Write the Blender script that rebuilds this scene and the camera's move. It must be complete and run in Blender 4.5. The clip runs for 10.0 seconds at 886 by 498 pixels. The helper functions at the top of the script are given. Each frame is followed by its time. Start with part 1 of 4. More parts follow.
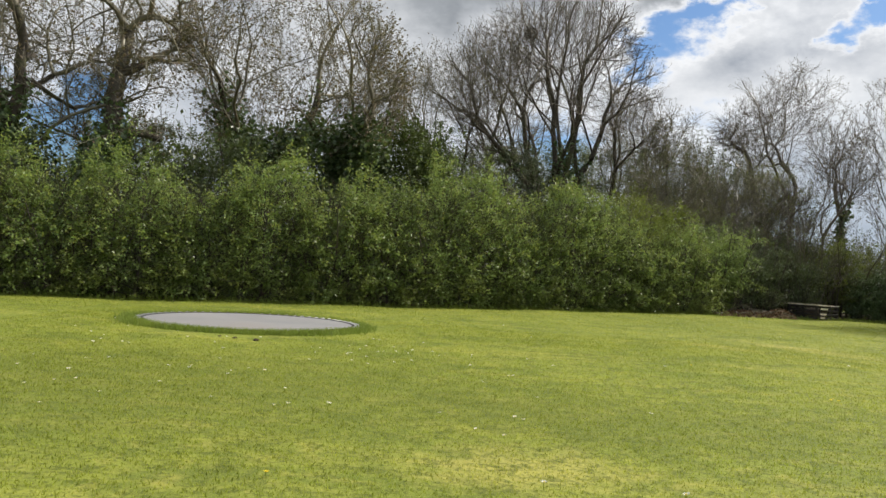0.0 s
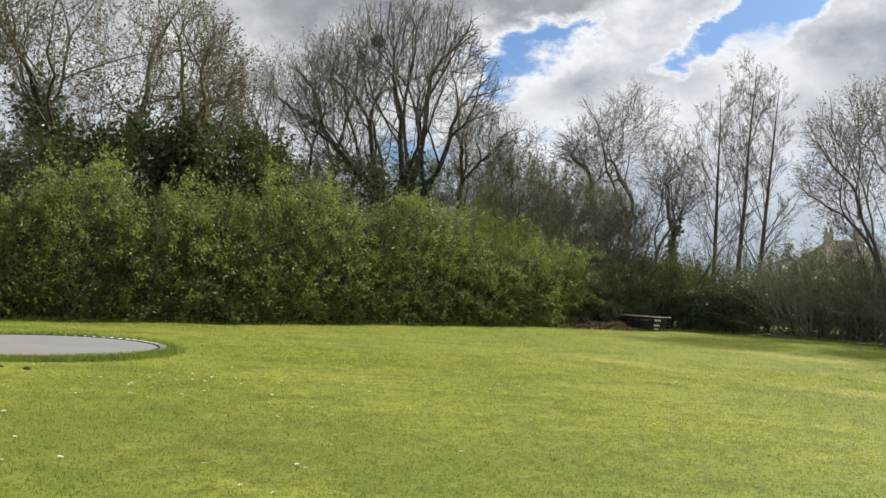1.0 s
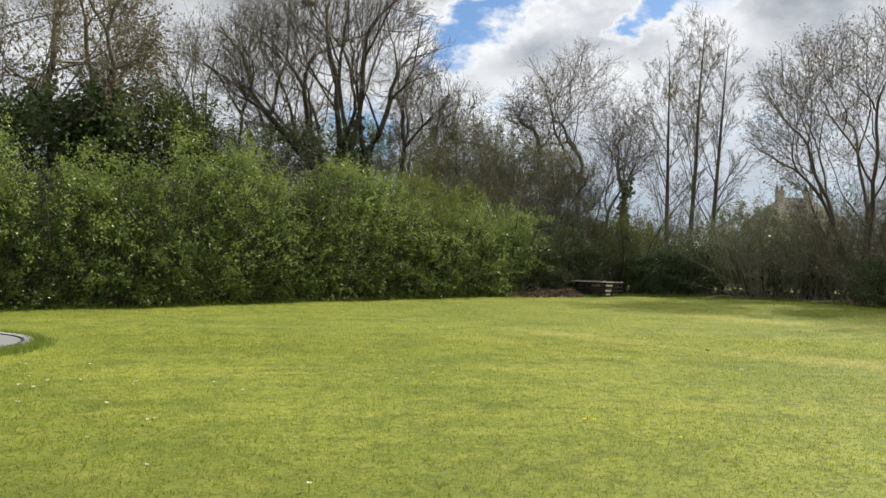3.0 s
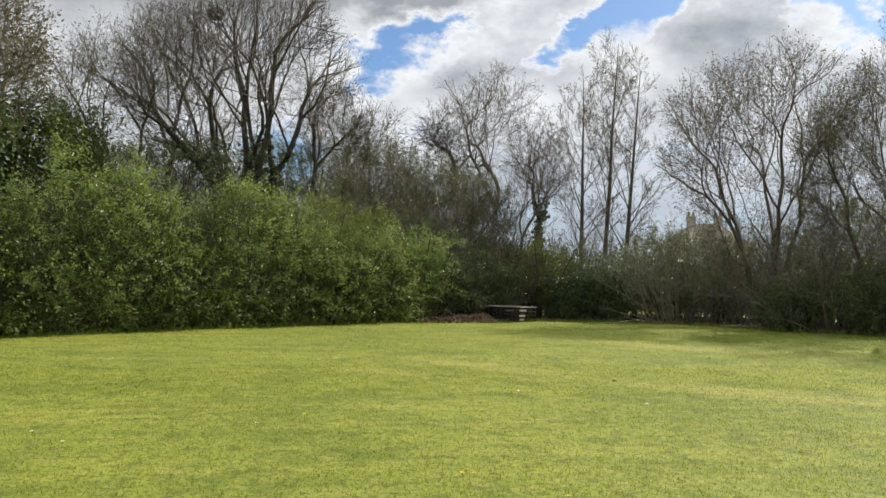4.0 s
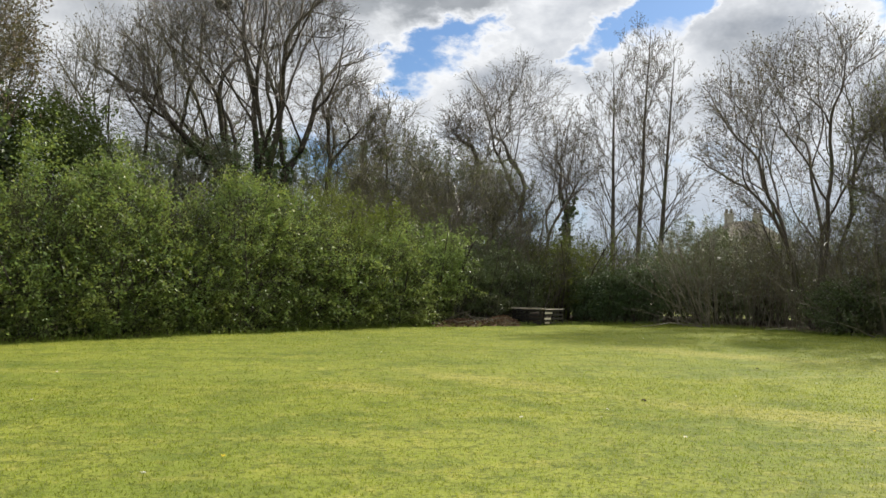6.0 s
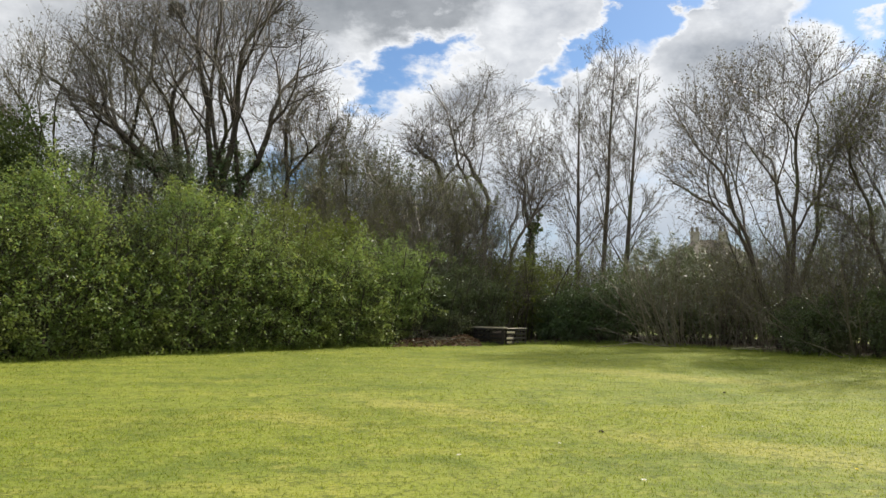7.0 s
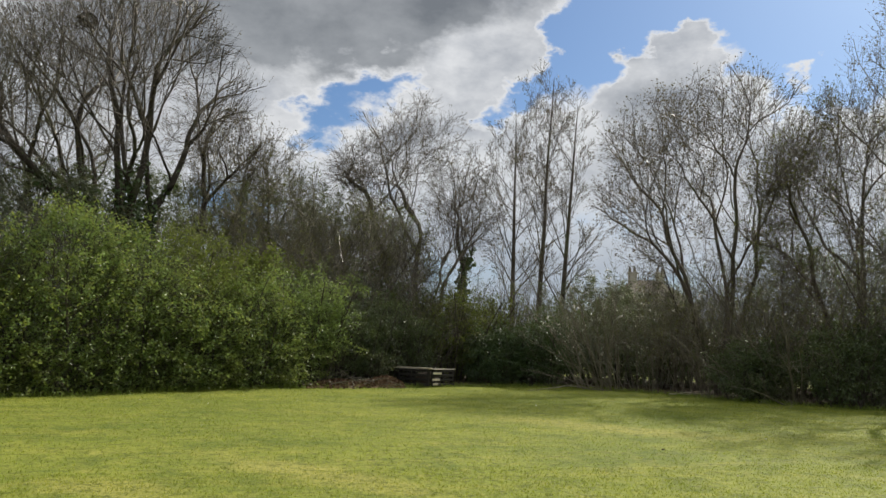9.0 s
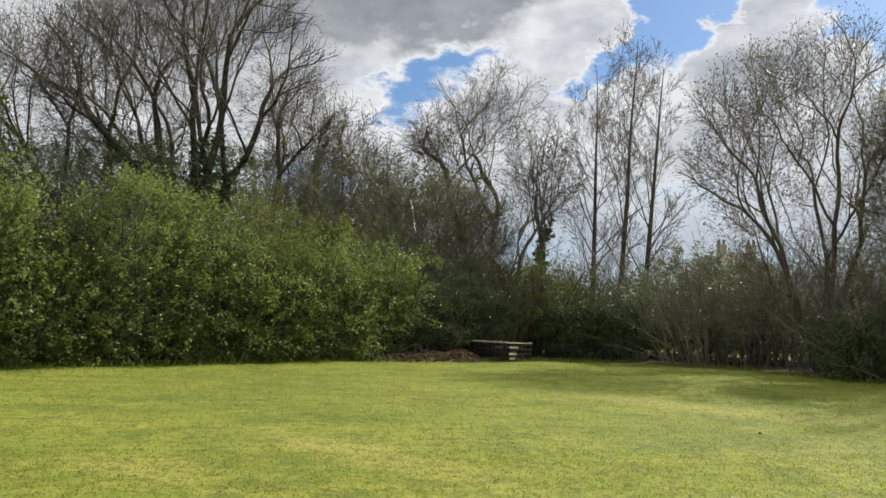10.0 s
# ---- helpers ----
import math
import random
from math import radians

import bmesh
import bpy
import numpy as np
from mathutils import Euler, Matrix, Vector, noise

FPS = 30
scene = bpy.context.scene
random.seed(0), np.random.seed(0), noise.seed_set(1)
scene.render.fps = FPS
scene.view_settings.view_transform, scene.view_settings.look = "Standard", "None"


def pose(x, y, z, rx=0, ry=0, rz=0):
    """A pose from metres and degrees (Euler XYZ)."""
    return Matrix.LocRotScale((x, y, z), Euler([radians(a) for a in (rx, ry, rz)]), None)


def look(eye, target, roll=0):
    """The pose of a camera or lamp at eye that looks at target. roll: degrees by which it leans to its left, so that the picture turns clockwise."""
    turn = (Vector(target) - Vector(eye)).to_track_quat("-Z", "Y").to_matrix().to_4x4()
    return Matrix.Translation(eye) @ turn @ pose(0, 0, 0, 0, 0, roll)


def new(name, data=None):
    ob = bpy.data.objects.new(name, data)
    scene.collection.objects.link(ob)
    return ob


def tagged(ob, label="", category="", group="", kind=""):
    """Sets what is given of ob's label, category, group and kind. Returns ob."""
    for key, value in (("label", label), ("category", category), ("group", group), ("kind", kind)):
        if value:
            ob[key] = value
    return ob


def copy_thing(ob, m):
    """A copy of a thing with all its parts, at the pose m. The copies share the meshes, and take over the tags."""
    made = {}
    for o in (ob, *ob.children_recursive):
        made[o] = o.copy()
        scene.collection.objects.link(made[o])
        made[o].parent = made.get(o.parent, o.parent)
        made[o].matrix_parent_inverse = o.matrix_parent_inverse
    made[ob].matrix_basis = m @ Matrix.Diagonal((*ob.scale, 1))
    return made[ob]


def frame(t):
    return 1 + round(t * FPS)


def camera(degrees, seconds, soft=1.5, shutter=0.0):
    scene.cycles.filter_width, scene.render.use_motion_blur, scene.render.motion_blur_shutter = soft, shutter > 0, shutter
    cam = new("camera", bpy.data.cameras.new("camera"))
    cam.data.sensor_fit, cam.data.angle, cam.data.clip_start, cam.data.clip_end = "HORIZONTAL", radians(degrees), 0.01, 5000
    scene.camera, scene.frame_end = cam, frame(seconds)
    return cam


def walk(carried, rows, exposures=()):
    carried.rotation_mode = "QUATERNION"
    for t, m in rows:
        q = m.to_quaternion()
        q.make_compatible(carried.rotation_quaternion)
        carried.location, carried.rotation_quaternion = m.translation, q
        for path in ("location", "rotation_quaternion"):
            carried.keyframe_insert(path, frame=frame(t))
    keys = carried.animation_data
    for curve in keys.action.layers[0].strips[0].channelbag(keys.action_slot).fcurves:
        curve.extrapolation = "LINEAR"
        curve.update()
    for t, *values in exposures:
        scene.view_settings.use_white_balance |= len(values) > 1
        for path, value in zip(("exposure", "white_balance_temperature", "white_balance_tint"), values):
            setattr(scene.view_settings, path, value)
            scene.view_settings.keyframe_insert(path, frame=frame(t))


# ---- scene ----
cam = camera(57.8, 10.0)
PATH = [
    (0, (0.088, -0.765, 1.368), (-0.112, 1.225, 1.413), 3.4),
    (0.5, (0.364, -0.178, 1.414), (0.313, 1.821, 1.465), 3.7),
    (1, (0.631, 0.36, 1.46), (0.786, 2.352, 1.555), 3.3),
    (1.5, (0.84, 0.802, 1.457), (1.075, 2.786, 1.541), 2.5),
    (2, (1.068, 1.354, 1.458), (1.303, 3.34, 1.488), 1.5),
    (2.2, (1.152, 1.549, 1.465), (1.4, 3.533, 1.485), 1.1),
    (3.3, (1.773, 2.434, 1.48), (2.049, 4.414, 1.518), 1.6),
    (3.5, (1.916, 2.614, 1.482), (2.241, 4.587, 1.54), 1.6),
    (4, (2.251, 3.204, 1.505), (2.698, 5.151, 1.596), 1.3),
    (4.5, (2.491, 3.628, 1.509), (2.907, 5.582, 1.606), 1.6),
    (5, (2.772, 4.276, 1.515), (3.164, 6.234, 1.633), 1.5),
    (6.3, (3.492, 5.599, 1.48), (3.856, 7.563, 1.57), 1.0),
    (6.5, (3.612, 5.807, 1.48), (3.998, 7.767, 1.58), 0.8),
    (7, (3.928, 6.322, 1.497), (4.367, 8.268, 1.637), 1.1),
    (7.5, (4.2, 6.785, 1.488), (4.677, 8.718, 1.677), 1.8),
    (8, (4.467, 7.106, 1.487), (5.037, 9.01, 1.713), 2.3),
    (8.5, (4.749, 7.644, 1.489), (5.349, 9.536, 1.733), 2.2),
    (9, (5.031, 8.185, 1.552), (5.605, 10.087, 1.788), 1.9),
    (9.5, (5.29, 8.655, 1.523), (5.771, 10.586, 1.718), 1.7),
    (10, (5.517, 9.136, 1.494), (5.898, 11.093, 1.661), 2.2),
]
EXPOSURES = [(0, 0.1), (1, 0.11), (1.5, -0.06), (2, 0.06), (3.5, 0.15), (4.5, 0.05), (6.5, 0.15), (7.5, 0.06), (8.5, -0.2), (9.2, -0.18), (10, 0.02)]
walk(cam, [(t, look(eye, target, roll)) for t, eye, target, roll in PATH], EXPOSURES)

# ---- light ----
SUN_AZ, SUN_EL = 57.0, 40.0      # degrees clockwise from +y, and above the horizon


def direction(az, el):
    a, e = radians(az), radians(el)
    return Vector((math.sin(a) * math.cos(e), math.cos(a) * math.cos(e), math.sin(e)))


sun = new("sun", bpy.data.lights.new("sun", "SUN"))
sun.data.energy, sun.data.angle, sun.data.color = 5.0, radians(0.6), (1.0, 0.93, 0.80)
sun.matrix_world = look(direction(SUN_AZ, SUN_EL) * 200, (0, 0, 0))


class Nodes:
    """Short hand for building node trees."""

    def __init__(self, tree):
        self.tree = tree
        self.tree.nodes.clear()

    def add(self, kind, **inputs):
        node = self.tree.nodes.new(kind)
        for key, value in inputs.items():
            self.put(node.inputs[int(key[1:])] if key[0] == "i" and key[1:].isdigit() else node.inputs[key.replace("_", " ")], value)
        return node

    def put(self, socket, value):
        if isinstance(value, bpy.types.NodeSocket):
            self.tree.links.new(value, socket)
        else:
            socket.default_value = value

    def math(self, op, a, b=0.0, clamp=False):
        node = self.add("ShaderNodeMath", i0=a, i1=b)
        node.operation, node.use_clamp = op, clamp
        return node.outputs[0]

    def noise(self, vector, scale, detail=4.0, rough=0.55):
        return self.add("ShaderNodeTexNoise", Vector=vector, Scale=scale, Detail=detail, Roughness=rough).outputs[0]

    def ramp(self, value, lo, hi, smooth=True):
        node = self.add("ShaderNodeMapRange", Value=value, i1=lo, i2=hi)
        node.interpolation_type = "SMOOTHSTEP" if smooth else "LINEAR"
        return node.outputs[0]

    def mix(self, fac, a, b, blend="MIX"):
        node = self.tree.nodes.new("ShaderNodeMix")
        node.data_type, node.blend_type = "RGBA", blend
        self.put(node.inputs[0], fac)
        self.put(node.inputs[6], a)
        self.put(node.inputs[7], b)
        return node.outputs[2]


def rgb(r, g, b):
    return (r, g, b, 1.0)


world = bpy.data.worlds.new("sky")
scene.world = world
world.use_nodes = True
n = Nodes(world.node_tree)
sky = n.add("ShaderNodeTexSky")
sky.sky_type, sky.sun_disc = "NISHITA", False
sky.sun_elevation, sky.sun_rotation = radians(SUN_EL), radians(SUN_AZ)
way = n.add("ShaderNodeTexCoord").outputs["Generated"]
flat = n.add("ShaderNodeVectorMath", i0=way, i1=(1.0, 1.0, 1.7))
flat.operation = "MULTIPLY"
# the ways are stirred by a noise, so that the clouds' edges are ragged
stir = n.add("ShaderNodeTexNoise", Vector=flat.outputs[0], Scale=13.0, Detail=6.0, Roughness=0.6)
push = n.add("ShaderNodeVectorMath", i0=stir.outputs["Color"], i1=(-0.5, -0.5, -0.5))
push.operation = "ADD"
shove = n.add("ShaderNodeVectorMath", i0=push.outputs[0], i1=(0.14, 0.14, 0.14), i2=way)
shove.operation = "MULTIPLY_ADD"
level = n.add("ShaderNodeVectorMath", i0=shove.outputs[0])
level.operation = "NORMALIZE"
ragged = level.outputs[0]
higher = n.add("ShaderNodeVectorMath", i0=flat.outputs[0], i1=(0.03, 0.02, 0.05))
higher.operation = "ADD"
billow, above = n.noise(flat.outputs[0], 6.0, 8.0, 0.6), n.noise(higher.outputs[0], 6.0, 8.0, 0.6)
# the broken cloud: az, el, tightness, how much more (or less) cover, how much darker
CLOUDS = [
    (-1, 23.6, 300, 0.25, 1.2), (6, 23.8, 300, 0.25, 1.3), (12, 24.4, 300, 0.25, 1.3), (18, 26, 300, 0.25, 0.9), (-8, 20.5, 200, 0.15, 0.7), (9, 36, 20, 0.2, 0.6),
    (4, 17.6, 700, 0.15, -0.7), (17.5, 19.6, 500, 0.22, -0.9), (21.5, 22.6, 900, 0.25, -0.6),
    (12.0, 17.9, 2600, -0.36, 0.0), (6.6, 15.2, 2200, -0.40, 0.0), (9.2, 16.8, 2200, -0.34, 0.0), (13.8, 18.9, 4000, -0.30, 0.0),
    (25.6, 20.6, 1500, -0.45, 0.0), (27.5, 23.6, 800, -0.45, 0.0), (20.0, 16.5, 4000, -0.36, 0.0), (22.2, 17.6, 3500, -0.38, 0.0), (23.8, 18.9, 3000, -0.34, 0.0),
    (29.0, 19.0, 2200, 0.42, -0.2), (32.0, 19.6, 1800, 0.42, -0.3), (34.4, 20.6, 2200, 0.42, -0.6), (31.5, 16.8, 1300, 0.2, 0.2),
    (32, 24.0, 700, -0.6, 0.0), (39.5, 21.8, 420, -0.6, 0.0), (44, 18.6, 600, -0.5, 0.0), (41.2, 19.2, 7000, 0.5, -0.3), (41.0, 12.8, 400, 0.25, -0.2), (35, 14.0, 400, 0.2, -0.2),
    (20, 12, 120, 0.12, -0.1), (-29.5, 8.6, 900, -0.36, 0.0), (-33, 7.0, 500, -0.15, 0.0), (-10, 15.5, 400, 0.15, -0.2),
    (-22, 15, 90, 0.22, 0.1), (2, 9.5, 900, -0.15, 0.0),
]
cover, dark = n.math("ADD", n.math("MULTIPLY", n.math("SUBTRACT", billow, 0.5), 0.9), 0.56), n.math("MULTIPLY", n.noise(flat.outputs[0], 3.2, 3.0), 0.5)
for az, el, tight, more, darker in CLOUDS:
    dot = n.add("ShaderNodeVectorMath", i0=ragged, i1=direction(az, el))
    dot.operation = "DOT_PRODUCT"
    lump = n.math("EXPONENT", n.math("MINIMUM", n.math("MULTIPLY", n.math("SUBTRACT", dot.outputs["Value"], 1.0), float(tight)), 0.0))
    cover = n.math("ADD", cover, n.math("MULTIPLY", lump, more))
    if darker:
        dark = n.math("ADD", dark, n.math("MULTIPLY", lump, darker))
mask = n.ramp(cover, 0.33, 0.57)
thick = n.ramp(cover, 0.50, 0.85)
grey = n.math("MULTIPLY", thick, dark, True)
lit = n.math("ADD", n.math("MULTIPLY", n.math("SUBTRACT", billow, above), 2.6), 0.60, True)
puff = n.mix(lit, rgb(0.38, 0.41, 0.46), rgb(0.93, 0.94, 0.95))
puff = n.mix(n.math("MULTIPLY", n.math("SUBTRACT", 1.0, n.ramp(cover, 0.50, 0.66)), 0.7), puff, rgb(0.97, 0.97, 0.97))
puff = n.mix(n.math("MULTIPLY", grey, 0.9), puff, n.mix(lit, rgb(0.19, 0.205, 0.22), rgb(0.36, 0.38, 0.40)))
low = n.ramp(n.add("ShaderNodeSeparateXYZ", Vector=way).outputs[2], 0.04, 0.24)
puff = n.mix(n.math("MULTIPLY", n.math("SUBTRACT", 1.0, low), 0.8), puff, rgb(0.35, 0.42, 0.52))
blue = n.mix(1.0, sky.outputs[0], rgb(0.064, 0.084, 0.107), "MULTIPLY")
both = n.mix(n.math("MULTIPLY", mask, 0.96), blue, puff)
n.put(n.add("ShaderNodeOutputWorld").inputs[0], n.add("ShaderNodeBackground", Color=both, Strength=1.0).outputs[0])


# ---- materials ----
def surface(name, a, b, scale=3.0, rough=0.8, fine=40.0, bump=0.3, depth=0.02, through_light=0.0, spread=0.0, third=None, metal=0.0, spec=0.3, coords="Object", island=False):
    """Two colours mottled at a broad and a fine scale, with relief; spread: how much single pieces differ."""
    m = bpy.data.materials.new(name)
    m.use_nodes = True
    n = Nodes(m.node_tree)
    at = n.add("ShaderNodeTexCoord").outputs[coords]
    big, small = n.noise(at, scale, 5.0, 0.6), n.noise(at, fine, 4.0, 0.65)
    fac = n.math("ADD", n.math("MULTIPLY", n.ramp(big, 0.3, 0.7), 0.65), n.math("MULTIPLY", small, 0.35))
    colour = n.mix(fac, a, b)
    if third:
        colour = n.mix(n.ramp(n.noise(at, scale * 0.37, 3.0), 0.52, 0.68), colour, third)
    if spread:
        pick = n.add("ShaderNodeNewGeometry").outputs["Random Per Island"] if island else n.add("ShaderNodeObjectInfo").outputs["Random"]
        value = n.math("ADD", n.math("MULTIPLY", pick, 2 * spread), 1.0 - spread)
        hue = n.math("ADD", n.math("MULTIPLY", pick, 0.05 * spread), 0.5 - 0.025 * spread)
        colour = n.add("ShaderNodeHueSaturation", Color=colour, Value=value, Hue=hue).outputs[0]
    shader = n.add("ShaderNodeBsdfPrincipled", Base_Color=colour, Roughness=rough, Metallic=metal)
    n.put(shader.inputs["Specular IOR Level"], spec)
    if bump:
        n.put(shader.inputs["Normal"], n.add("ShaderNodeBump", Strength=bump, Distance=depth, Height=small).outputs[0])
    out = shader.outputs[0]
    if through_light:
        glow = n.add("ShaderNodeBsdfTranslucent", Color=n.mix(0.5, colour, rgb(0.24, 0.31, 0.05)))
        out = n.add("ShaderNodeMixShader", i0=through_light, i1=out, i2=glow.outputs[0]).outputs[0]
    n.put(n.add("ShaderNodeOutputMaterial").inputs[0], out)
    return m


def lawn_colour(n, at):
    """The lawn's broad colours: greener and yellower stretches, mown bands, and worn dry patches."""
    streak = n.add("ShaderNodeMapping", Vector=at, Rotation=(0, 0, radians(-28)), Scale=(0.3, 1.4, 1.0)).outputs[0]
    broad, bands, patch = n.noise(at, 0.28, 5.0, 0.6), n.noise(streak, 0.8, 7.0, 0.66), n.noise(at, 0.9, 8.0, 0.72)
    colour = n.mix(n.ramp(broad, 0.34, 0.66), rgb(0.160, 0.205, 0.027), rgb(0.244, 0.278, 0.039))
    colour = n.mix(n.math("MULTIPLY", n.ramp(bands, 0.46, 0.72), 0.6), colour, rgb(0.370, 0.35, 0.072))
    colour = n.mix(n.math("MULTIPLY", n.ramp(patch, 0.47, 0.62), 0.62), colour, rgb(0.078, 0.122, 0.018))
    colour = n.mix(n.math("MULTIPLY", n.ramp(n.noise(at, 2.7, 7.0, 0.75), 0.50, 0.68), 0.6), colour, rgb(0.370, 0.335, 0.082))
    # darker green stretches on the near lawn, and worn dry patches: middle, heading, half length and width, colour,
    # strength
    dark_green, dry = rgb(0.105, 0.132, 0.020), rgb(0.41, 0.37, 0.100)
    for x, y, turn, a, b, tone, much in ((-3.6, 7.4, 0, 5.6, 3.8, dark_green, 0.55), (1.6, 7.2, 10, 3.4, 1.6, dark_green, 0.4), (0.15, 5.0, 20, 1.0, 0.75, dry, 0.6), (6.5, 17.8, -54, 2.4, 0.55, dry, 0.6), (4.3, 17.0, -40, 1.2, 0.6, dry, 0.6), (9.5, 14.0, -50, 2.6, 0.7, dry, 0.6), (13.0, 23.0, -50, 3.2, 0.8, dry, 0.6)):
        spot = n.add("ShaderNodeMapping", Vector=at, Location=(x, y, 0.0), Rotation=(0, 0, radians(turn)), Scale=(a, b, 1.0))
        spot.vector_type = "TEXTURE"
        far = n.add("ShaderNodeVectorMath", i0=spot.outputs[0])
        far.operation = "LENGTH"
        edge = n.math("ADD", far.outputs["Value"], n.math("MULTIPLY", n.math("SUBTRACT", n.noise(at, 2.6, 6.0, 0.7), 0.5), 2.2))
        colour = n.mix(n.math("MULTIPLY", n.math("SUBTRACT", 1.0, n.ramp(edge, 0.25, 1.2)), much), colour, tone)
    return colour


def lawn_material():
    m = bpy.data.materials.new("mown_grass")
    m.use_nodes = True
    n = Nodes(m.node_tree)
    at = n.add("ShaderNodeTexCoord").outputs["Object"]
    colour = lawn_colour(n, at)
    tuft, grain, blade = n.noise(at, 5.0, 6.0, 0.72), n.noise(at, 20.0, 5.0, 0.75), n.noise(at, 120.0, 3.0, 0.7)
    colour = n.mix(n.math("MULTIPLY", n.ramp(tuft, 0.46, 0.66), 0.8), colour, rgb(0.078, 0.100, 0.014))
    colour = n.mix(n.math("MULTIPLY", n.ramp(grain, 0.47, 0.64), 0.75), colour, rgb(0.070, 0.088, 0.013))
    colour = n.mix(n.math("MULTIPLY", n.ramp(blade, 0.50, 0.68), 0.5), colour, rgb(0.40, 0.41, 0.095))
    shader = n.add("ShaderNodeBsdfPrincipled", Base_Color=colour, Roughness=0.75)
    n.put(shader.inputs["Specular IOR Level"], 0.15)
    relief = n.math("ADD", n.math("MULTIPLY", tuft, 0.8), n.math("MULTIPLY", grain, 0.7))
    n.put(shader.inputs["Normal"], n.add("ShaderNodeBump", Strength=0.45, Distance=0.04, Height=relief).outputs[0])
    n.put(n.add("ShaderNodeOutputMaterial").inputs[0], shader.outputs[0])
    return m


def blade_material():
    m = bpy.data.materials.new("grass_blades")
    m.use_nodes = True
    n = Nodes(m.node_tree)
    at = n.add("ShaderNodeTexCoord").outputs["Object"]
    pick = n.add("ShaderNodeNewGeometry").outputs["Random Per Island"]
    colour = lawn_colour(n, at)
    colour = n.mix(n.math("MULTIPLY", n.ramp(n.noise(at, 5.0, 6.0, 0.72), 0.46, 0.66), 0.6), colour, rgb(0.11, 0.15, 0.02))
    colour = n.mix(0.3, colour, rgb(0.36, 0.40, 0.055))
    colour = n.add("ShaderNodeHueSaturation", Color=colour, Value=n.math("ADD", n.math("MULTIPLY", pick, 0.7), 0.82)).outputs[0]
    shader = n.add("ShaderNodeBsdfPrincipled", Base_Color=colour, Roughness=0.6)
    n.put(shader.inputs["Specular IOR Level"], 0.08)
    glow = n.add("ShaderNodeBsdfTranslucent", Color=colour)
    n.put(n.add("ShaderNodeOutputMaterial").inputs[0], n.add("ShaderNodeMixShader", i0=0.5, i1=shader.outputs[0], i2=glow.outputs[0]).outputs[0])
    return m


GRASS = lawn_material()
BLADE = blade_material()
LONG = surface("long_grass", rgb(0.14, 0.205, 0.03), rgb(0.26, 0.32, 0.055), 0.8, 0.6, 5.0, 0.0, through_light=0.35, spread=0.35, island=True)
LITTER = surface("leaf_litter", rgb(0.055, 0.040, 0.026), rgb(0.12, 0.085, 0.055), 1.5, 0.95, 25.0, 1.0, 0.05)
FALLEN = surface("fallen_leaves", rgb(0.111, 0.062, 0.035), rgb(0.221, 0.142, 0.085), 1.5, 0.85, 25.0, 0.3, spread=0.5, island=True)
BARK = surface("grey_brown_bark", rgb(0.066, 0.054, 0.044), rgb(0.150, 0.126, 0.102), 2.0, 0.9, 14.0, 0.9, 0.03, third=rgb(0.120, 0.132, 0.072))
DARKBARK = surface("dark_bark", rgb(0.045, 0.038, 0.031), rgb(0.095, 0.081, 0.065), 2.0, 0.9, 14.0, 0.9, 0.03, third=rgb(0.081, 0.086, 0.045))
TWIG = surface("twig_bark", rgb(0.079, 0.064, 0.051), rgb(0.164, 0.138, 0.107), 0.8, 0.42, 6.0, 0.0, spread=0.3, island=True, spec=0.5)
PALETWIG = surface("pale_stem_bark", rgb(0.104, 0.088, 0.063), rgb(0.248, 0.217, 0.160), 0.8, 0.45, 6.0, 0.0, spread=0.35, island=True, spec=0.5)
BROWNTWIG = surface("brown_twig_bark", rgb(0.102, 0.090, 0.059), rgb(0.199, 0.178, 0.117), 0.8, 0.42, 6.0, 0.0, spread=0.3, island=True, spec=0.5)
BUD = surface("opening_buds", rgb(0.121, 0.074, 0.057), rgb(0.214, 0.142, 0.106), 0.9, 0.6, 6.0, 0.0, through_light=0.3, spread=0.4, island=True)
BRUSH = surface("grey_brown_brushwood", rgb(0.118, 0.134, 0.084), rgb(0.207, 0.233, 0.153), 0.5, 0.42, 4.0, 0.0, through_light=0.25, spread=0.4, third=rgb(0.093, 0.113, 0.049), island=True, spec=0.5)
BROWNBUD = surface("brown_catkins", rgb(0.14, 0.118, 0.066), rgb(0.25, 0.21, 0.12), 0.9, 0.7, 6.0, 0.0, through_light=0.2, spread=0.4, island=True)
GREENBUD = surface("young_leaves", rgb(0.12, 0.125, 0.042), rgb(0.215, 0.20, 0.072), 0.9, 0.6, 6.0, 0.0, through_light=0.35, spread=0.4, island=True)
HEDGE = surface("hedge_leaves", rgb(0.116, 0.185, 0.060), rgb(0.277, 0.351, 0.109), 0.7, 0.38, 4.0, 0.0, through_light=0.5, spread=0.55, third=rgb(0.236, 0.267, 0.080), island=True, spec=0.5)
# young leaf colour, made paler to carry the sunlight on the hedge's tips
YOUNG_SUNLIT = surface("young_sunlit_hedge_leaves", rgb(0.234, 0.284, 0.060), rgb(0.367, 0.387, 0.098), 0.7, 0.38, 4.0, 0.0, through_light=0.5, spread=0.4, island=True, spec=0.5)
OLIVE = surface("olive_leaves", rgb(0.10, 0.125, 0.028), rgb(0.18, 0.195, 0.048), 0.7, 0.5, 4.0, 0.0, through_light=0.4, spread=0.4, island=True)
DULL = surface("dull_shrub_leaves", rgb(0.064, 0.096, 0.043), rgb(0.131, 0.160, 0.076), 0.7, 0.38, 4.0, 0.0, through_light=0.3, spread=0.4, third=rgb(0.125, 0.121, 0.076), island=True, spec=0.5)
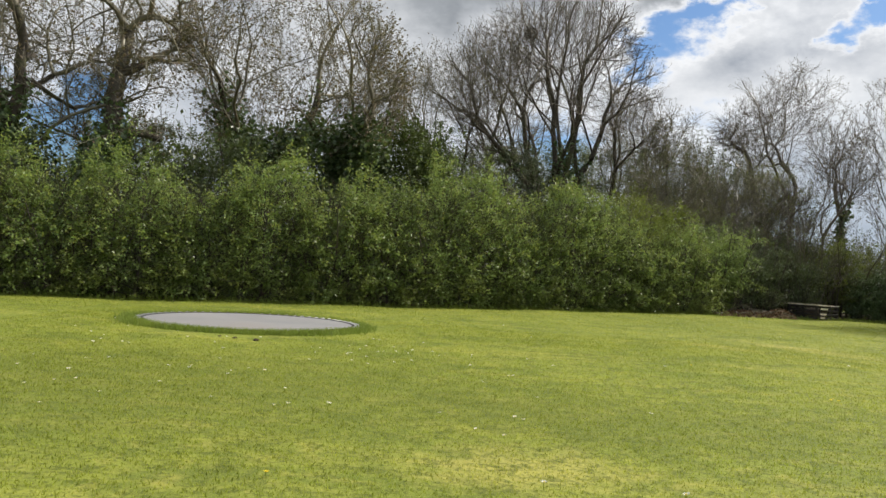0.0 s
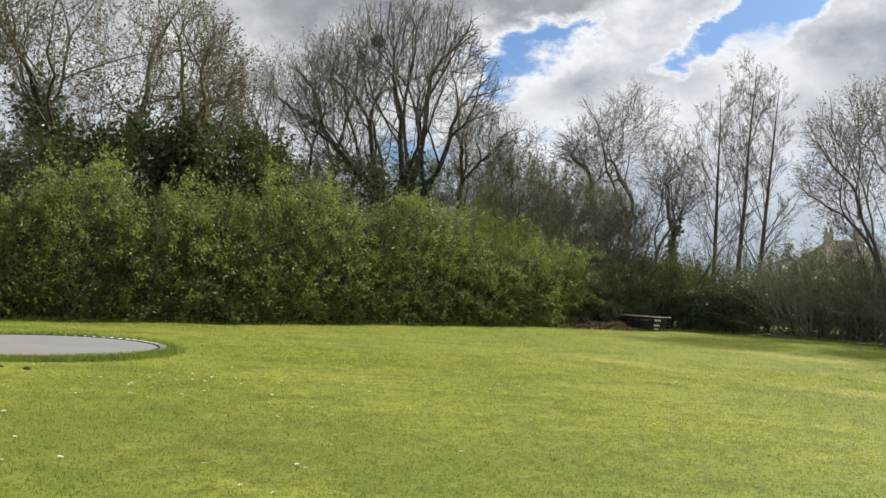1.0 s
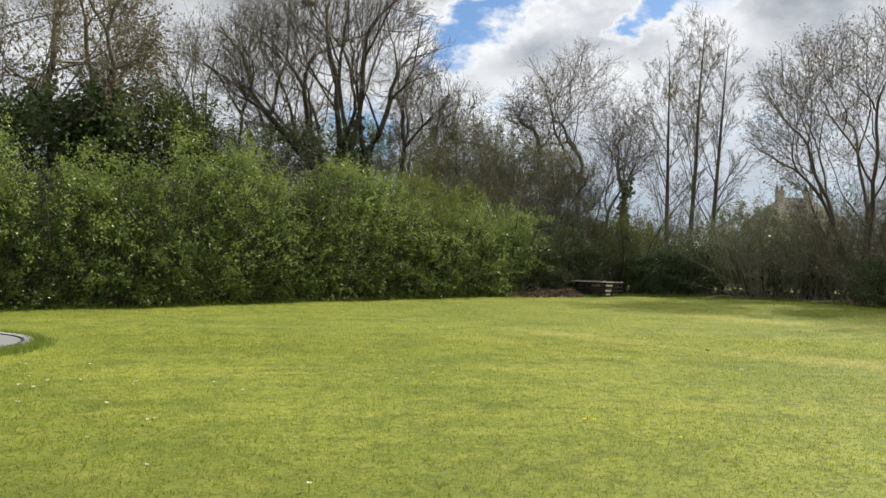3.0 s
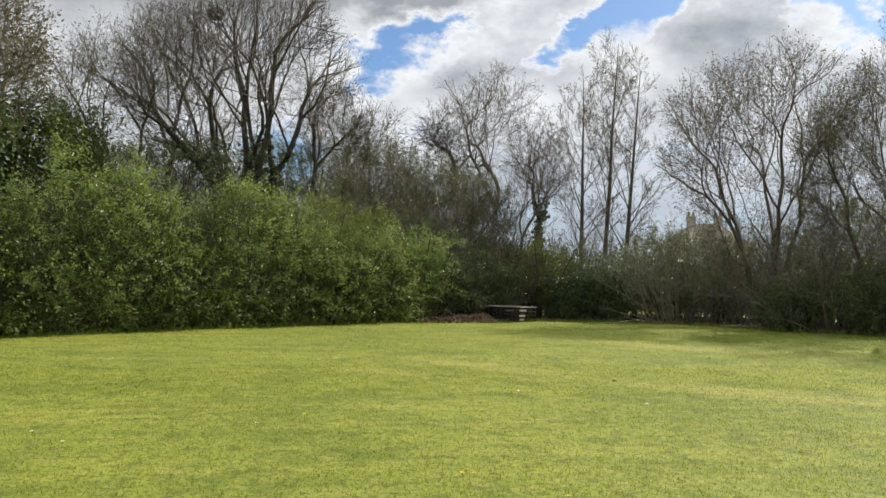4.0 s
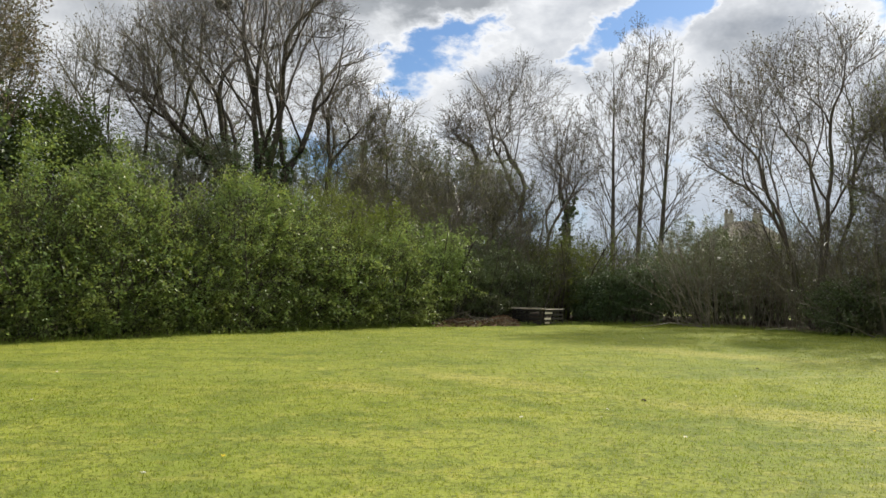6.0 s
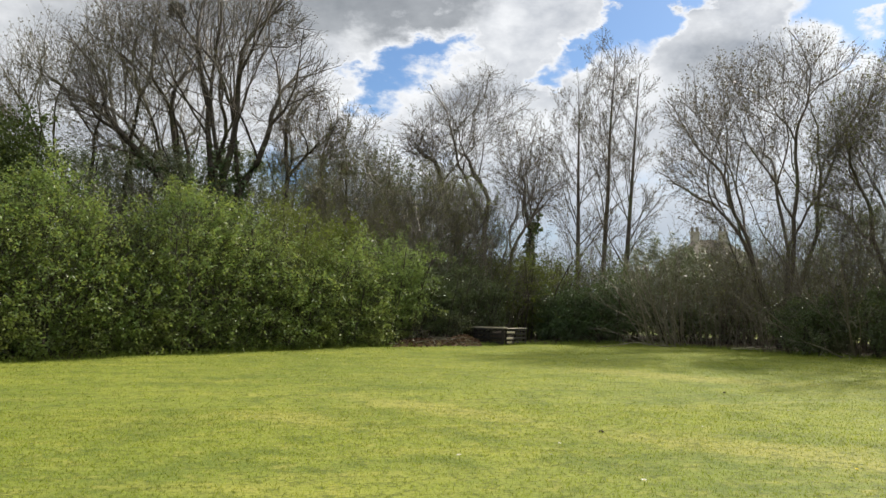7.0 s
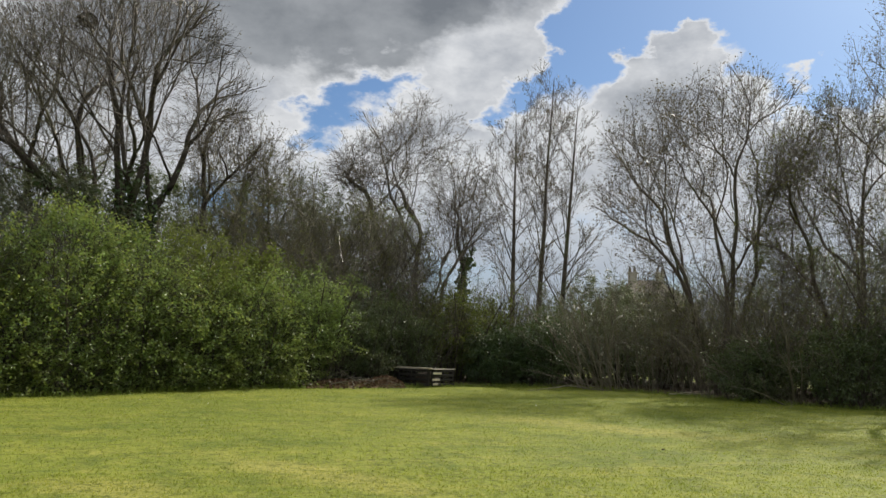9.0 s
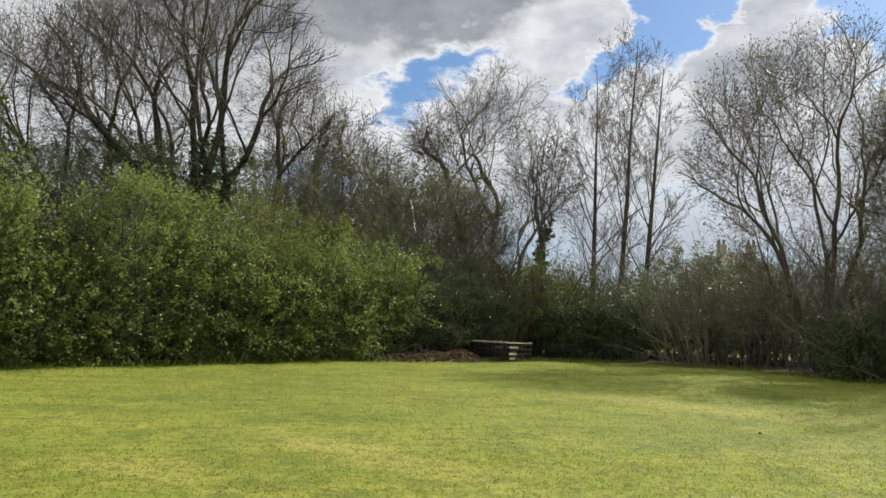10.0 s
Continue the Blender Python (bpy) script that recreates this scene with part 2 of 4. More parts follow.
HOLLY = surface("holly_leaves", rgb(0.058, 0.088, 0.028), rgb(0.115, 0.145, 0.046), 0.5, 0.5, 3.0, 0.0, through_light=0.2, spread=0.4, island=True)
IVY = surface("ivy_leaves", rgb(0.043, 0.078, 0.032), rgb(0.092, 0.137, 0.055), 0.9, 0.38, 4.0, 0.0, through_light=0.2, spread=0.4, island=True, spec=0.5)
MAT = surface("grey_trampoline_mesh", rgb(0.209, 0.209, 0.219), rgb(0.284, 0.278, 0.278), 0.7, 0.55, 220.0, 0.25, 0.004, third=rgb(0.257, 0.240, 0.230))
STEEL = surface("galvanised_steel", rgb(0.360, 0.360, 0.352), rgb(0.465, 0.465, 0.450), 3.0, 0.55, 60.0, 0.1, 0.002, metal=0.6)
OLDSTEEL = surface("dull_old_steel", rgb(0.07, 0.065, 0.06), rgb(0.13, 0.12, 0.11), 3.0, 0.7, 60.0, 0.2, 0.003)
RUBBER = surface("black_edge_band", rgb(0.02, 0.02, 0.02), rgb(0.04, 0.04, 0.04), 4.0, 0.7, 60.0, 0.2, 0.003)
SOIL = surface("dark_soil", rgb(0.035, 0.026, 0.018), rgb(0.075, 0.055, 0.038), 3.0, 0.95, 40.0, 1.0, 0.03)
# the pallet wood is near black: the bin's shade is put into its colour
PALLET = surface("weathered_shaded_pallet_wood", rgb(0.014, 0.013, 0.011), rgb(0.033, 0.029, 0.024), 2.5, 0.8, 30.0, 0.6, 0.01, spread=0.35)
PLANK = surface("pale_plank_wood", rgb(0.42, 0.37, 0.29), rgb(0.58, 0.52, 0.42), 2.5, 0.6, 30.0, 0.4, 0.01, spread=0.2)
STONE = surface("pale_render_wall", rgb(0.367, 0.337, 0.291), rgb(0.505, 0.466, 0.404), 0.6, 0.9, 8.0, 0.4, 0.02)
SLATE = surface("brown_tile_roof", rgb(0.176, 0.149, 0.121), rgb(0.270, 0.233, 0.189), 0.8, 0.8, 12.0, 0.5, 0.03)
GLASS = surface("dark_window_glass", rgb(0.03, 0.035, 0.04), rgb(0.05, 0.055, 0.06), 1.0, 0.08, 5.0, 0.0, spec=0.8)
PAINT = surface("white_frame_paint", rgb(0.74, 0.74, 0.72), rgb(0.82, 0.82, 0.80), 1.0, 0.5, 20.0, 0.1, 0.003)
PETAL = surface("white_petals", rgb(0.75, 0.75, 0.72), rgb(0.85, 0.85, 0.83), 3.0, 0.6, 50.0, 0.0, through_light=0.2)
YELLOW = surface("yellow_petals", rgb(0.75, 0.55, 0.02), rgb(0.85, 0.65, 0.04), 3.0, 0.6, 50.0, 0.0, through_light=0.2)


# ---- building blocks ----
def mesh_of(name, verts, faces, material, smooth=False):
    """A mesh from arrays; faces all have the same number of corners."""
    verts, faces = np.asarray(verts, dtype=np.float32).reshape(-1, 3), np.asarray(faces, dtype=np.int32)
    k = faces.shape[1]
    me = bpy.data.meshes.new(name)
    me.vertices.add(len(verts))
    me.vertices.foreach_set("co", verts.ravel())
    me.loops.add(faces.size)
    me.loops.foreach_set("vertex_index", faces.ravel())
    me.polygons.add(len(faces))
    me.polygons.foreach_set("loop_start", np.arange(0, faces.size, k, dtype=np.int32))
    me.polygons.foreach_set("use_smooth", np.full(len(faces), smooth))
    me.update(calc_edges=True)
    me.materials.append(material)
    return me


def piece(name, me, parent, label="", kind=""):
    ob = new(name, me)
    ob.parent = parent
    return tagged(ob, label, kind=kind)


def part(name, bm, material, parent, label=""):
    me = bpy.data.meshes.new(name)
    bm.to_mesh(me)
    bm.free()
    me.materials.append(material)
    return piece(name, me, parent, label)


def thing(name, at, label, category, group="", kind=""):
    ob = new(name)
    ob.location = at
    return tagged(ob, label, category, group, kind)


def unit(v):
    return v / np.maximum(np.linalg.norm(v, axis=-1, keepdims=True), 1e-9)


def tubes(lines, radii, sides):
    """Verts and quads of tapered tubes: lines (B, P, 3), radii (B, P)."""
    B, P, _ = lines.shape
    along = unit(np.gradient(lines, axis=1))
    ref = np.where(np.abs(along[..., 2:3]) > 0.9, np.array([1.0, 0.13, 0.0]), np.array([0.0, 0.13, 1.0]))
    a = unit(np.cross(along, ref))
    b = np.cross(along, a)
    turn = np.arange(sides) * 2 * np.pi / sides
    ring = a[:, :, None] * np.cos(turn)[:, None] + b[:, :, None] * np.sin(turn)[:, None]
    verts = lines[:, :, None] + ring * radii[:, :, None, None]
    i = np.arange(B * P * sides).reshape(B, P, sides)
    lo, hi = i[:, :-1], i[:, 1:]
    quads = np.stack([lo, np.roll(lo, -1, 2), np.roll(hi, -1, 2), hi], -1).reshape(-1, 4)
    return verts.reshape(-1, 3), quads


def leaves(rng, centres, size, flat=0.4, narrow=0.6):
    """Verts and quads of pointed leaves at the centres, each turned its own way and creased a little."""
    c = np.asarray(centres)
    k = len(c)
    s = size * rng.uniform(0.6, 1.35, (k, 1))
    d = unit(rng.normal(size=(k, 3)) * np.array([1, 1, 0.7]))
    up = unit(rng.normal(size=(k, 3)) + np.array([0, 0, flat * 4]))
    w = unit(np.cross(d, up))
    nrm = np.cross(w, d)
    mid = c + nrm * s * 0.10
    verts = np.stack([c - d * s * 0.5, mid + w * s * narrow * 0.5, c + d * s * 0.5, mid - w * s * narrow * 0.5], 1)
    return verts.reshape(-1, 3), np.arange(4 * k).reshape(k, 4)


def grow(rng, start, way, length, radius, points, wander, rise, tip=0.35):
    """Bent tapering shoots, all at once: lines (B, P, 3) and radii (B, P)."""
    B = len(start)
    lines, d = np.empty((B, points, 3)), unit(way)
    lines[:, 0] = start
    step = (length / (points - 1))[:, None]
    for i in range(1, points):
        d = unit(d + rng.normal(size=(B, 3)) * wander + np.array([0, 0, rise]))
        lines[:, i] = lines[:, i - 1] + d * step
    return lines, radius[:, None] * np.linspace(1.0, tip, points) ** 0.9


def offshoots(rng, lines, radii, lengths, count, first, angle, ratio, thin, last=0.98):
    """Where the next order of shoots starts: count on each line from `first` of its length outwards."""
    B, P, _ = lines.shape
    u = first + (last - first) * (np.arange(count) + rng.uniform(0, 1, (B, count))) / count
    x = u * (P - 1)
    i = np.minimum(x.astype(int), P - 2)
    w = (x - i)[..., None]
    rows = np.arange(B)[:, None]
    at = lines[rows, i] * (1 - w) + lines[rows, i + 1] * w
    along = unit(lines[rows, i + 1] - lines[rows, i])
    side = unit(np.cross(along, rng.normal(size=(B, count, 3))))
    a = np.radians(angle) * rng.uniform(0.65, 1.25, (B, count, 1))
    way = along * np.cos(a) + side * np.sin(a)
    r = (radii[rows, i] * (1 - w[..., 0]) + radii[rows, i + 1] * w[..., 0]) * thin * rng.uniform(0.8, 1.1, (B, count))
    ln = lengths[:, None] * ratio * (1.15 - 0.6 * u) * rng.uniform(0.7, 1.25, (B, count))
    return at.reshape(-1, 3), way.reshape(-1, 3), ln.reshape(-1), r.reshape(-1)


def reach(p, way, centre, half):
    """How far it is from p along way to the rim of the crown, an ellipsoid."""
    q, d = (p - centre) / half, way / half
    a, b, c = (d * d).sum(1), (q * d).sum(1), (q * q).sum(1) - 1
    root = np.maximum(b * b - a * c, 0.0)
    return np.maximum((-b + np.sqrt(root)) / a, 0.0)


def spire_tree(seed, name, at, height, half_width, label, stems=((0, 0),), trunk_radius=0.22, first=0.35, angles=(52, 42, 45, 45),
               counts=(9, 7, 7, 5), ratios=(0.62, 0.55, 0.55, 0.55), rise=(0.04, 0.05, 0.03, 0.0), wander=(0.09, 0.19, 0.2, 0.2), bark=BARK, twig=TWIG,
               bud=BUD, bud_size=0.07, buds=2500, group="", twig_radius=0.011, low=0.22, limb_share=0.5):
    """A tree with a straight leader: stem, limbs, branches, twigs and opening buds that fill a rounded crown of its height and half width."""
    rng = np.random.default_rng(seed)
    k = len(stems)
    az = np.radians([s[0] for s in stems])
    lean = np.radians([s[1] for s in stems])
    way = np.stack([np.sin(az) * np.sin(lean), np.cos(az) * np.sin(lean), np.cos(lean)], 1)
    start = np.stack([np.sin(az), np.cos(az), np.zeros(k)], 1) * (0.0 if k == 1 else trunk_radius * 1.2)
    centre = np.array([0, 0, height * (1 + low) / 2])
    half = np.array([half_width, half_width, height * (1 - low) / 2])
    length = np.maximum(reach(start, way, centre, half), height * 0.5) * rng.uniform(0.86, 0.96, k)
    radius = np.full(k, trunk_radius)
    order = []
    for i in range(5):
        points = (9, 8, 5, 3, 2)[i]
        lines, radii = grow(rng, start, way, length, radius, points, wander[min(i, 3)], rise[min(i, 3)], (0.06, 0.2, 0.3, 0.45, 0.6)[i])
        order.append((lines, np.maximum(radii, twig_radius * (0.6 if i == 4 else 0.75))))
        if i < 4:
            start, way, length, radius = offshoots(rng, lines, radii, length, counts[i], first if i == 0 else 0.2, angles[i], ratios[i], (limb_share, 0.55, 0.5, 0.6)[i])
            rim = reach(start, way, centre, half)
            if i == 0:
                length = rim * rng.uniform(0.75, 1.02, len(rim))
            else:
                length = np.minimum(length, rim * rng.uniform(0.85, 1.15, len(rim)) + 0.12)
            keep = (length > (0.5, 0.45, 0.22, 0.15)[i]) & (rim > 0.1)
            start, way, length, radius = start[keep], way[keep], length[keep], radius[keep]
    tree = thing(name, at, label, "tree", group)
    lines, radii = order[0]
    flare = 1.0 + 0.5 * np.exp(-np.linspace(0, 1, 9) * 14)
    for i in range(k):
        v, q = tubes(lines[i:i + 1], radii[i:i + 1] * flare, 8)
        piece("trunk" if k == 1 else "stem", mesh_of("trunk", v, q, bark, True), tree)
    lines, radii = order[1]
    for i in range(len(lines)):
        v, q = tubes(lines[i:i + 1], radii[i:i + 1], 6)
        piece("limb", mesh_of("limb", v, q, bark, True), tree)
    lines, radii = order[2]
    v, q = tubes(lines, radii, 4)
    piece("branch_growth", mesh_of("branch_growth", v, q, twig, True), tree, kind="stuff")
    vs, qs, base = [], [], 0
    for lines, radii in order[3:]:
        v, q = tubes(lines, radii, 3)
        vs.append(v), qs.append(q + base)
        base += len(v)
    piece("twig_growth", mesh_of("twig_growth", np.concatenate(vs), np.concatenate(qs), twig), tree, kind="stuff")
    if buds:
        tips = np.concatenate([order[4][0][:, 1], order[4][0].mean(1), order[3][0][:, 2]])
        tips = tips[rng.permutation(len(tips))[:buds]]
        v, q = leaves(rng, tips + rng.normal(size=tips.shape) * 0.04, bud_size, 0.0)
        piece("bud_growth", mesh_of("bud_growth", v, q, bud), tree, "small opening buds and leaves", kind="stuff")
    return tree


def turned(rng, way, angle, about):
    """Ways bent off by an angle (radians), towards a side named by another angle round them."""
    ref = np.where(np.abs(way[:, 2:3]) > 0.9, np.array([1.0, 0.13, 0.0]), np.array([0.0, 0.13, 1.0]))
    a = unit(np.cross(way, ref))
    b = np.cross(way, a)
    side = a * np.cos(about)[:, None] + b * np.sin(about)[:, None]
    return unit(way * np.cos(angle)[:, None] + side * np.sin(angle)[:, None])


def bare_tree(seed, name, at, height, half_width, label, stems=((0, 0),), trunk_radius=0.22, first=0.35, low=0.3, levels=6, fork=1.0, lift=0.05, wander=0.10,
              bark=BARK, twig=TWIG, bud=BUD, bud_size=0.08, buds=2500, ivy=0.0, ivy_size=0.0, ivy_count=9000, ivy_limbs=2, group="bare trees behind the hedge", twig_radius=0.0075,
              twigs=4, twig_length=0.55, depth=None):
    """A leafless spring tree that forks again and again until it fills a rounded crown: trunks, limbs, branches, twigs and opening buds."""
    rng = np.random.default_rng(seed)
    k = len(stems)
    az = np.radians([s[0] for s in stems])
    lean = np.radians([s[1] for s in stems])
    way = np.stack([np.sin(az) * np.sin(lean), np.cos(az) * np.sin(lean), np.cos(lean)], 1)
    start = np.stack([np.sin(az), np.cos(az), np.zeros(k)], 1) * (0.0 if k == 1 else trunk_radius * 1.1)
    centre = np.array([0, 0, height * (1 + low) / 2])
    half = np.array([half_width, depth or half_width, height * (1 - low) / 2])
    length = height * first * rng.uniform(0.85, 1.15, k)
    radius = np.full(k, trunk_radius)
    order = []
    for i in range(levels + 1):
        points = 7 if i == 0 else (6 if i < 3 else (4 if i < 5 else 3))
        lines, radii = grow(rng, start, way, length, radius, points, wander * (0.45 if i == 0 else 1.0 + 0.10 * i), lift * (0.3 if i == 0 else 1.0), 0.80 if i == 0 else 0.72)
        order.append((lines, np.maximum(radii, twig_radius)))
        if i == levels:
            break
        tip, heading = lines[:, -1], unit(lines[:, -1] - lines[:, -2])
        m = len(lines)
        about = rng.uniform(0, 2 * np.pi, m)
        main = turned(rng, heading, np.radians(rng.uniform(6, 20, m)) * fork, about)
        side = turned(rng, heading, np.radians(rng.uniform(26, 48, m)) * fork, about + np.pi + rng.uniform(-0.6, 0.6, m))
        u = rng.uniform(0.35, 0.85, m) * (points - 1)
        j = np.minimum(u.astype(int), points - 2)
        w = (u - j)[:, None]
        r = np.arange(m)
        mid = lines[r, j] * (1 - w) + lines[r, j + 1] * w
        spur = turned(rng, unit(lines[r, j + 1] - lines[r, j]), np.radians(rng.uniform(34, 62, m)) * fork, rng.uniform(0, 2 * np.pi, m))
        start, way = np.concatenate([tip, tip, mid]), np.concatenate([main, side, spur])
        radius = np.concatenate([radii[:, -1], radii[:, -1] * 0.68, radii[r, j] * 0.42])
        # all ways bend outwards and up, as towards the light
        way = unit(way + 0.17 * unit(start - np.array([0, 0, height * low * 0.8])) + np.array([0, 0, lift]))
        rim = reach(start, way, centre, half)
        length = np.where(rim > 0.15, rim, 0.15) * rng.uniform(0.24, 0.42, len(rim)) * np.repeat([1.0, 1.0, 0.85], m)
        length = np.maximum(length, rng.uniform(0.25, 0.55, len(length)))
        keep = ((rim > 0.05) | (rng.uniform(0, 1, len(rim)) < 0.4)) & ((np.arange(len(rim)) < 2 * m) | (rng.uniform(0, 1, len(rim)) < (0.55 if i == 0 else 0.85)))
        start, way, length, radius = start[keep], way[keep], length[keep], radius[keep]
    tree = thing(name, at, label, "tree", group)
    lines, radii = order[0]
    flare = 1.0 + 0.5 * np.exp(-np.linspace(0, 1, 7) * 10)
    for i in range(k):
        v, q = tubes(lines[i:i + 1], radii[i:i + 1] * flare, 8)
        piece("trunk" if k == 1 else "stem", mesh_of("trunk", v, q, bark, True), tree)
    for lines, radii in order[1:3]:
        for i in range(len(lines)):
            v, q = tubes(lines[i:i + 1], radii[i:i + 1], 6)
            piece("limb", mesh_of("limb", v, q, bark, True), tree)
    vs, qs, base = [], [], 0
    for lines, radii in order[3:]:
        v, q = tubes(lines, radii, 4 if lines.shape[1] > 3 else 3)
        vs.append(v), qs.append(q + base)
        base += len(v)
    piece("branch_growth", mesh_of("branch_growth", np.concatenate(vs), np.concatenate(qs), twig, True), tree, kind="stuff")
    ends, ends_r = order[-1]
    s, w, ln, r = offshoots(rng, ends, ends_r, np.full(len(ends), twig_length / 0.7), twigs, 0.1, 38, 1.0, 0.8, 1.0)
    before, before_r = order[-2]
    s2, w2, ln2, r2 = offshoots(rng, before, before_r, np.full(len(before), twig_length / 0.7), twigs, 0.1, 42, 1.0, 0.6, 1.0)
    inner, inner_r = order[-3]
    s3, w3, ln3, r3 = offshoots(rng, inner, inner_r, np.full(len(inner), twig_length / 0.5), twigs + 2, 0.1, 48, 1.0, 0.6, 1.0)
    s, w, ln = np.concatenate([s, s2, s3]), np.concatenate([w, w2, w3]), np.concatenate([ln, ln2, ln3])
    l, r = grow(rng, s, w + np.array([0, 0, lift * 2]), ln, np.full(len(s), twig_radius * 0.85), 3, 0.14, lift, 0.5)
    v, q = tubes(l, r, 3)
    piece("twig_growth", mesh_of("twig_growth", v, q, twig), tree, kind="stuff")
    if buds:
        tips = np.concatenate([l[:, 2], l[:, 2], l[:, 1]])
        tips = tips[rng.permutation(len(tips))[:buds]]
        v, q = leaves(rng, tips + rng.normal(size=tips.shape) * 0.04, bud_size, 0.0)
        piece("bud_growth", mesh_of("bud_growth", v, q, bud), tree, "small opening buds and leaves", kind="stuff")
    if ivy:
        paths = [order[0][0]] * 3 + [o[0] for o in order[1:1 + ivy_limbs]]
        p = []
        for lines in paths:
            pick, x = rng.integers(0, len(lines), ivy_count // len(paths)), rng.uniform(0, lines.shape[1] - 1.001, ivy_count // len(paths))
            i = x.astype(int)
            p.append(lines[pick, i] * (1 - (x - i))[:, None] + lines[pick, i + 1] * (x - i)[:, None])
        p = np.concatenate(p)
        p = p[p[:, 2] < ivy * rng.uniform(0.6, 1.0, len(p))]
        p = p + unit(rng.normal(size=p.shape)) * (trunk_radius * 0.7 + ivy_size * rng.uniform(0, 1, (len(p), 1)) ** 1.5)
        v, q = leaves(rng, p[p[:, 2] > 0.05], 0.2, 0.1, 0.9)
        piece("ivy", mesh_of("ivy", v, q, IVY), tree, "dark ivy climbing the trunk", kind="stuff")
    return tree


def ripples(rng, shortest, longest, count=9):
    """A smooth uneven field: waves of those lengths that run every way."""
    k = unit(rng.normal(size=(count, 3))) * (2 * np.pi / rng.uniform(shortest, longest, (count, 1)))
    shift = rng.uniform(0, 2 * np.pi, count)
    return lambda p: np.cos(p @ k.T + shift).sum(1) / math.sqrt(count / 2)


def bush(seed, name, at, size, label, leaf, clumps=330, per=30, leaf_size=0.115, spray=0.115, turn=0.0, stems=12, shoots=10, foot=-0.1, stem=DARKBARK,
         category="shrub", group="", hollow=0.55, narrow=0.62, skirt=0, sprays=0, spray_length=0.55):
    """A leafy shrub: stems with branches inside, clumps of leaves in an uneven outline, and sprays sticking out on top."""
    rng = np.random.default_rng(seed)
    a, b, h = size
    ob = thing(name, at, label, category, group)
    ob.rotation_euler = (0, 0, turn)
    start = np.stack([rng.uniform(-0.75, 0.75, stems) * a, rng.uniform(-0.55, 0.55, stems) * b, np.zeros(stems)], 1)
    way = np.stack([start[:, 0] * 0.12, start[:, 1] * 0.2, np.ones(stems)], 1) + rng.normal(size=(stems, 3)) * 0.12
    length = h * rng.uniform(0.75, 0.98, stems)
    lines, radii = grow(rng, start, way, length, rng.uniform(0.025, 0.05, stems), 7, 0.10, 0.05)
    for i in range(stems):
        v, q = tubes(lines[i:i + 1], radii[i:i + 1], 5)
        piece("stem", mesh_of("stem", v, q, stem, True), ob)
    s, w, ln, r = offshoots(rng, lines, radii, length, 14, 0.03, 60, 0.30, 0.45)
    l2, r2 = grow(rng, s, w, ln, r, 5, 0.16, 0.03)
    v2, q2 = tubes(l2, np.maximum(r2, 0.006), 3)
    piece("branch_growth", mesh_of("branch_growth", v2, q2, stem), ob, kind="stuff")
    u = unit(rng.normal(size=(clumps, 3)))
    rad = rng.uniform(hollow ** 3, 1, (clumps, 1)) ** (1 / 3)
    p = np.sign(u) * np.abs(u) ** 0.85 * rad
    bump = 1.0 + 0.22 * np.sin(p[:, :1] * 5.1 + seed) * np.cos(p[:, 1:2] * 3.7 + seed * 1.7) + 0.10 * np.sin(p[:, :1] * 11.3 + seed * 2.3)
    c = np.concatenate([p[:, :2] * np.array([a, b]) * 1.12, (foot + (h - foot) * (0.5 + 0.47 * p[:, 2:3] * bump))], 1)
    c = np.concatenate([c, l2[:, 4]])
    if skirt:
        c = np.concatenate([c, np.stack([rng.uniform(-1, 1, skirt) * a, rng.uniform(-0.95, 0.6, skirt) * b, rng.uniform(0.08, 0.9, skirt)], 1)])
    tall = rng.uniform(0.25, 1.05, shoots) ** (2.0 if sprays else 1.0) * min(1.0, h / 3) * (1.5 if sprays else 1.0)
    foot_at = np.stack([rng.uniform(-0.95, 0.95, shoots) * a, rng.uniform(-0.6, 0.6, shoots) * b, np.full(shoots, h * 0.86)], 1)
    l3, r3 = grow(rng, foot_at, np.tile([0.0, 0.0, 1.0], (shoots, 1)) + rng.normal(size=(shoots, 3)) * 0.3, tall + 0.2, np.full(shoots, 0.008), 6, 0.12, 0.05)
    v3, q3 = tubes(l3, r3, 3)
    piece("shoot_growth", mesh_of("shoot_growth", v3, q3, stem), ob, kind="stuff")
    around = np.repeat(c, per, 0)
    pts = around + rng.normal(size=around.shape) * spray * np.array([1.15, 1.15, 0.8])
    top = np.repeat(l3.reshape(-1, 3), 9, 0)
    pts = np.concatenate([pts, top + rng.normal(size=top.shape) * 0.075])
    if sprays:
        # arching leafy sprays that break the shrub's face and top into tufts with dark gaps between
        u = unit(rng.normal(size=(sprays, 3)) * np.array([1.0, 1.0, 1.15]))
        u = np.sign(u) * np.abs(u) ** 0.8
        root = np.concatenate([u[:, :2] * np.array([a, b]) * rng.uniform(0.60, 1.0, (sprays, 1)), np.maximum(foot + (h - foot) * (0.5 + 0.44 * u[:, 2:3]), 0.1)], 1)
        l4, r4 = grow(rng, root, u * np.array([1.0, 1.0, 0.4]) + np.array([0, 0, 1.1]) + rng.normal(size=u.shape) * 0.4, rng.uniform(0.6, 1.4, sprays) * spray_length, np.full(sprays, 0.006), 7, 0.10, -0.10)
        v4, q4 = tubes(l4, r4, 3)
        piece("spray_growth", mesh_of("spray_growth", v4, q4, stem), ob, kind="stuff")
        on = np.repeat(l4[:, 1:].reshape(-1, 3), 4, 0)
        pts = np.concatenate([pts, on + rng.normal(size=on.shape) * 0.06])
        # the youngest leaves, on the upper sprays' tips; their paleness also paints sunlit tips
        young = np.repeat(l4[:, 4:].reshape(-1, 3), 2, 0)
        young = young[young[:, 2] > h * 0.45]
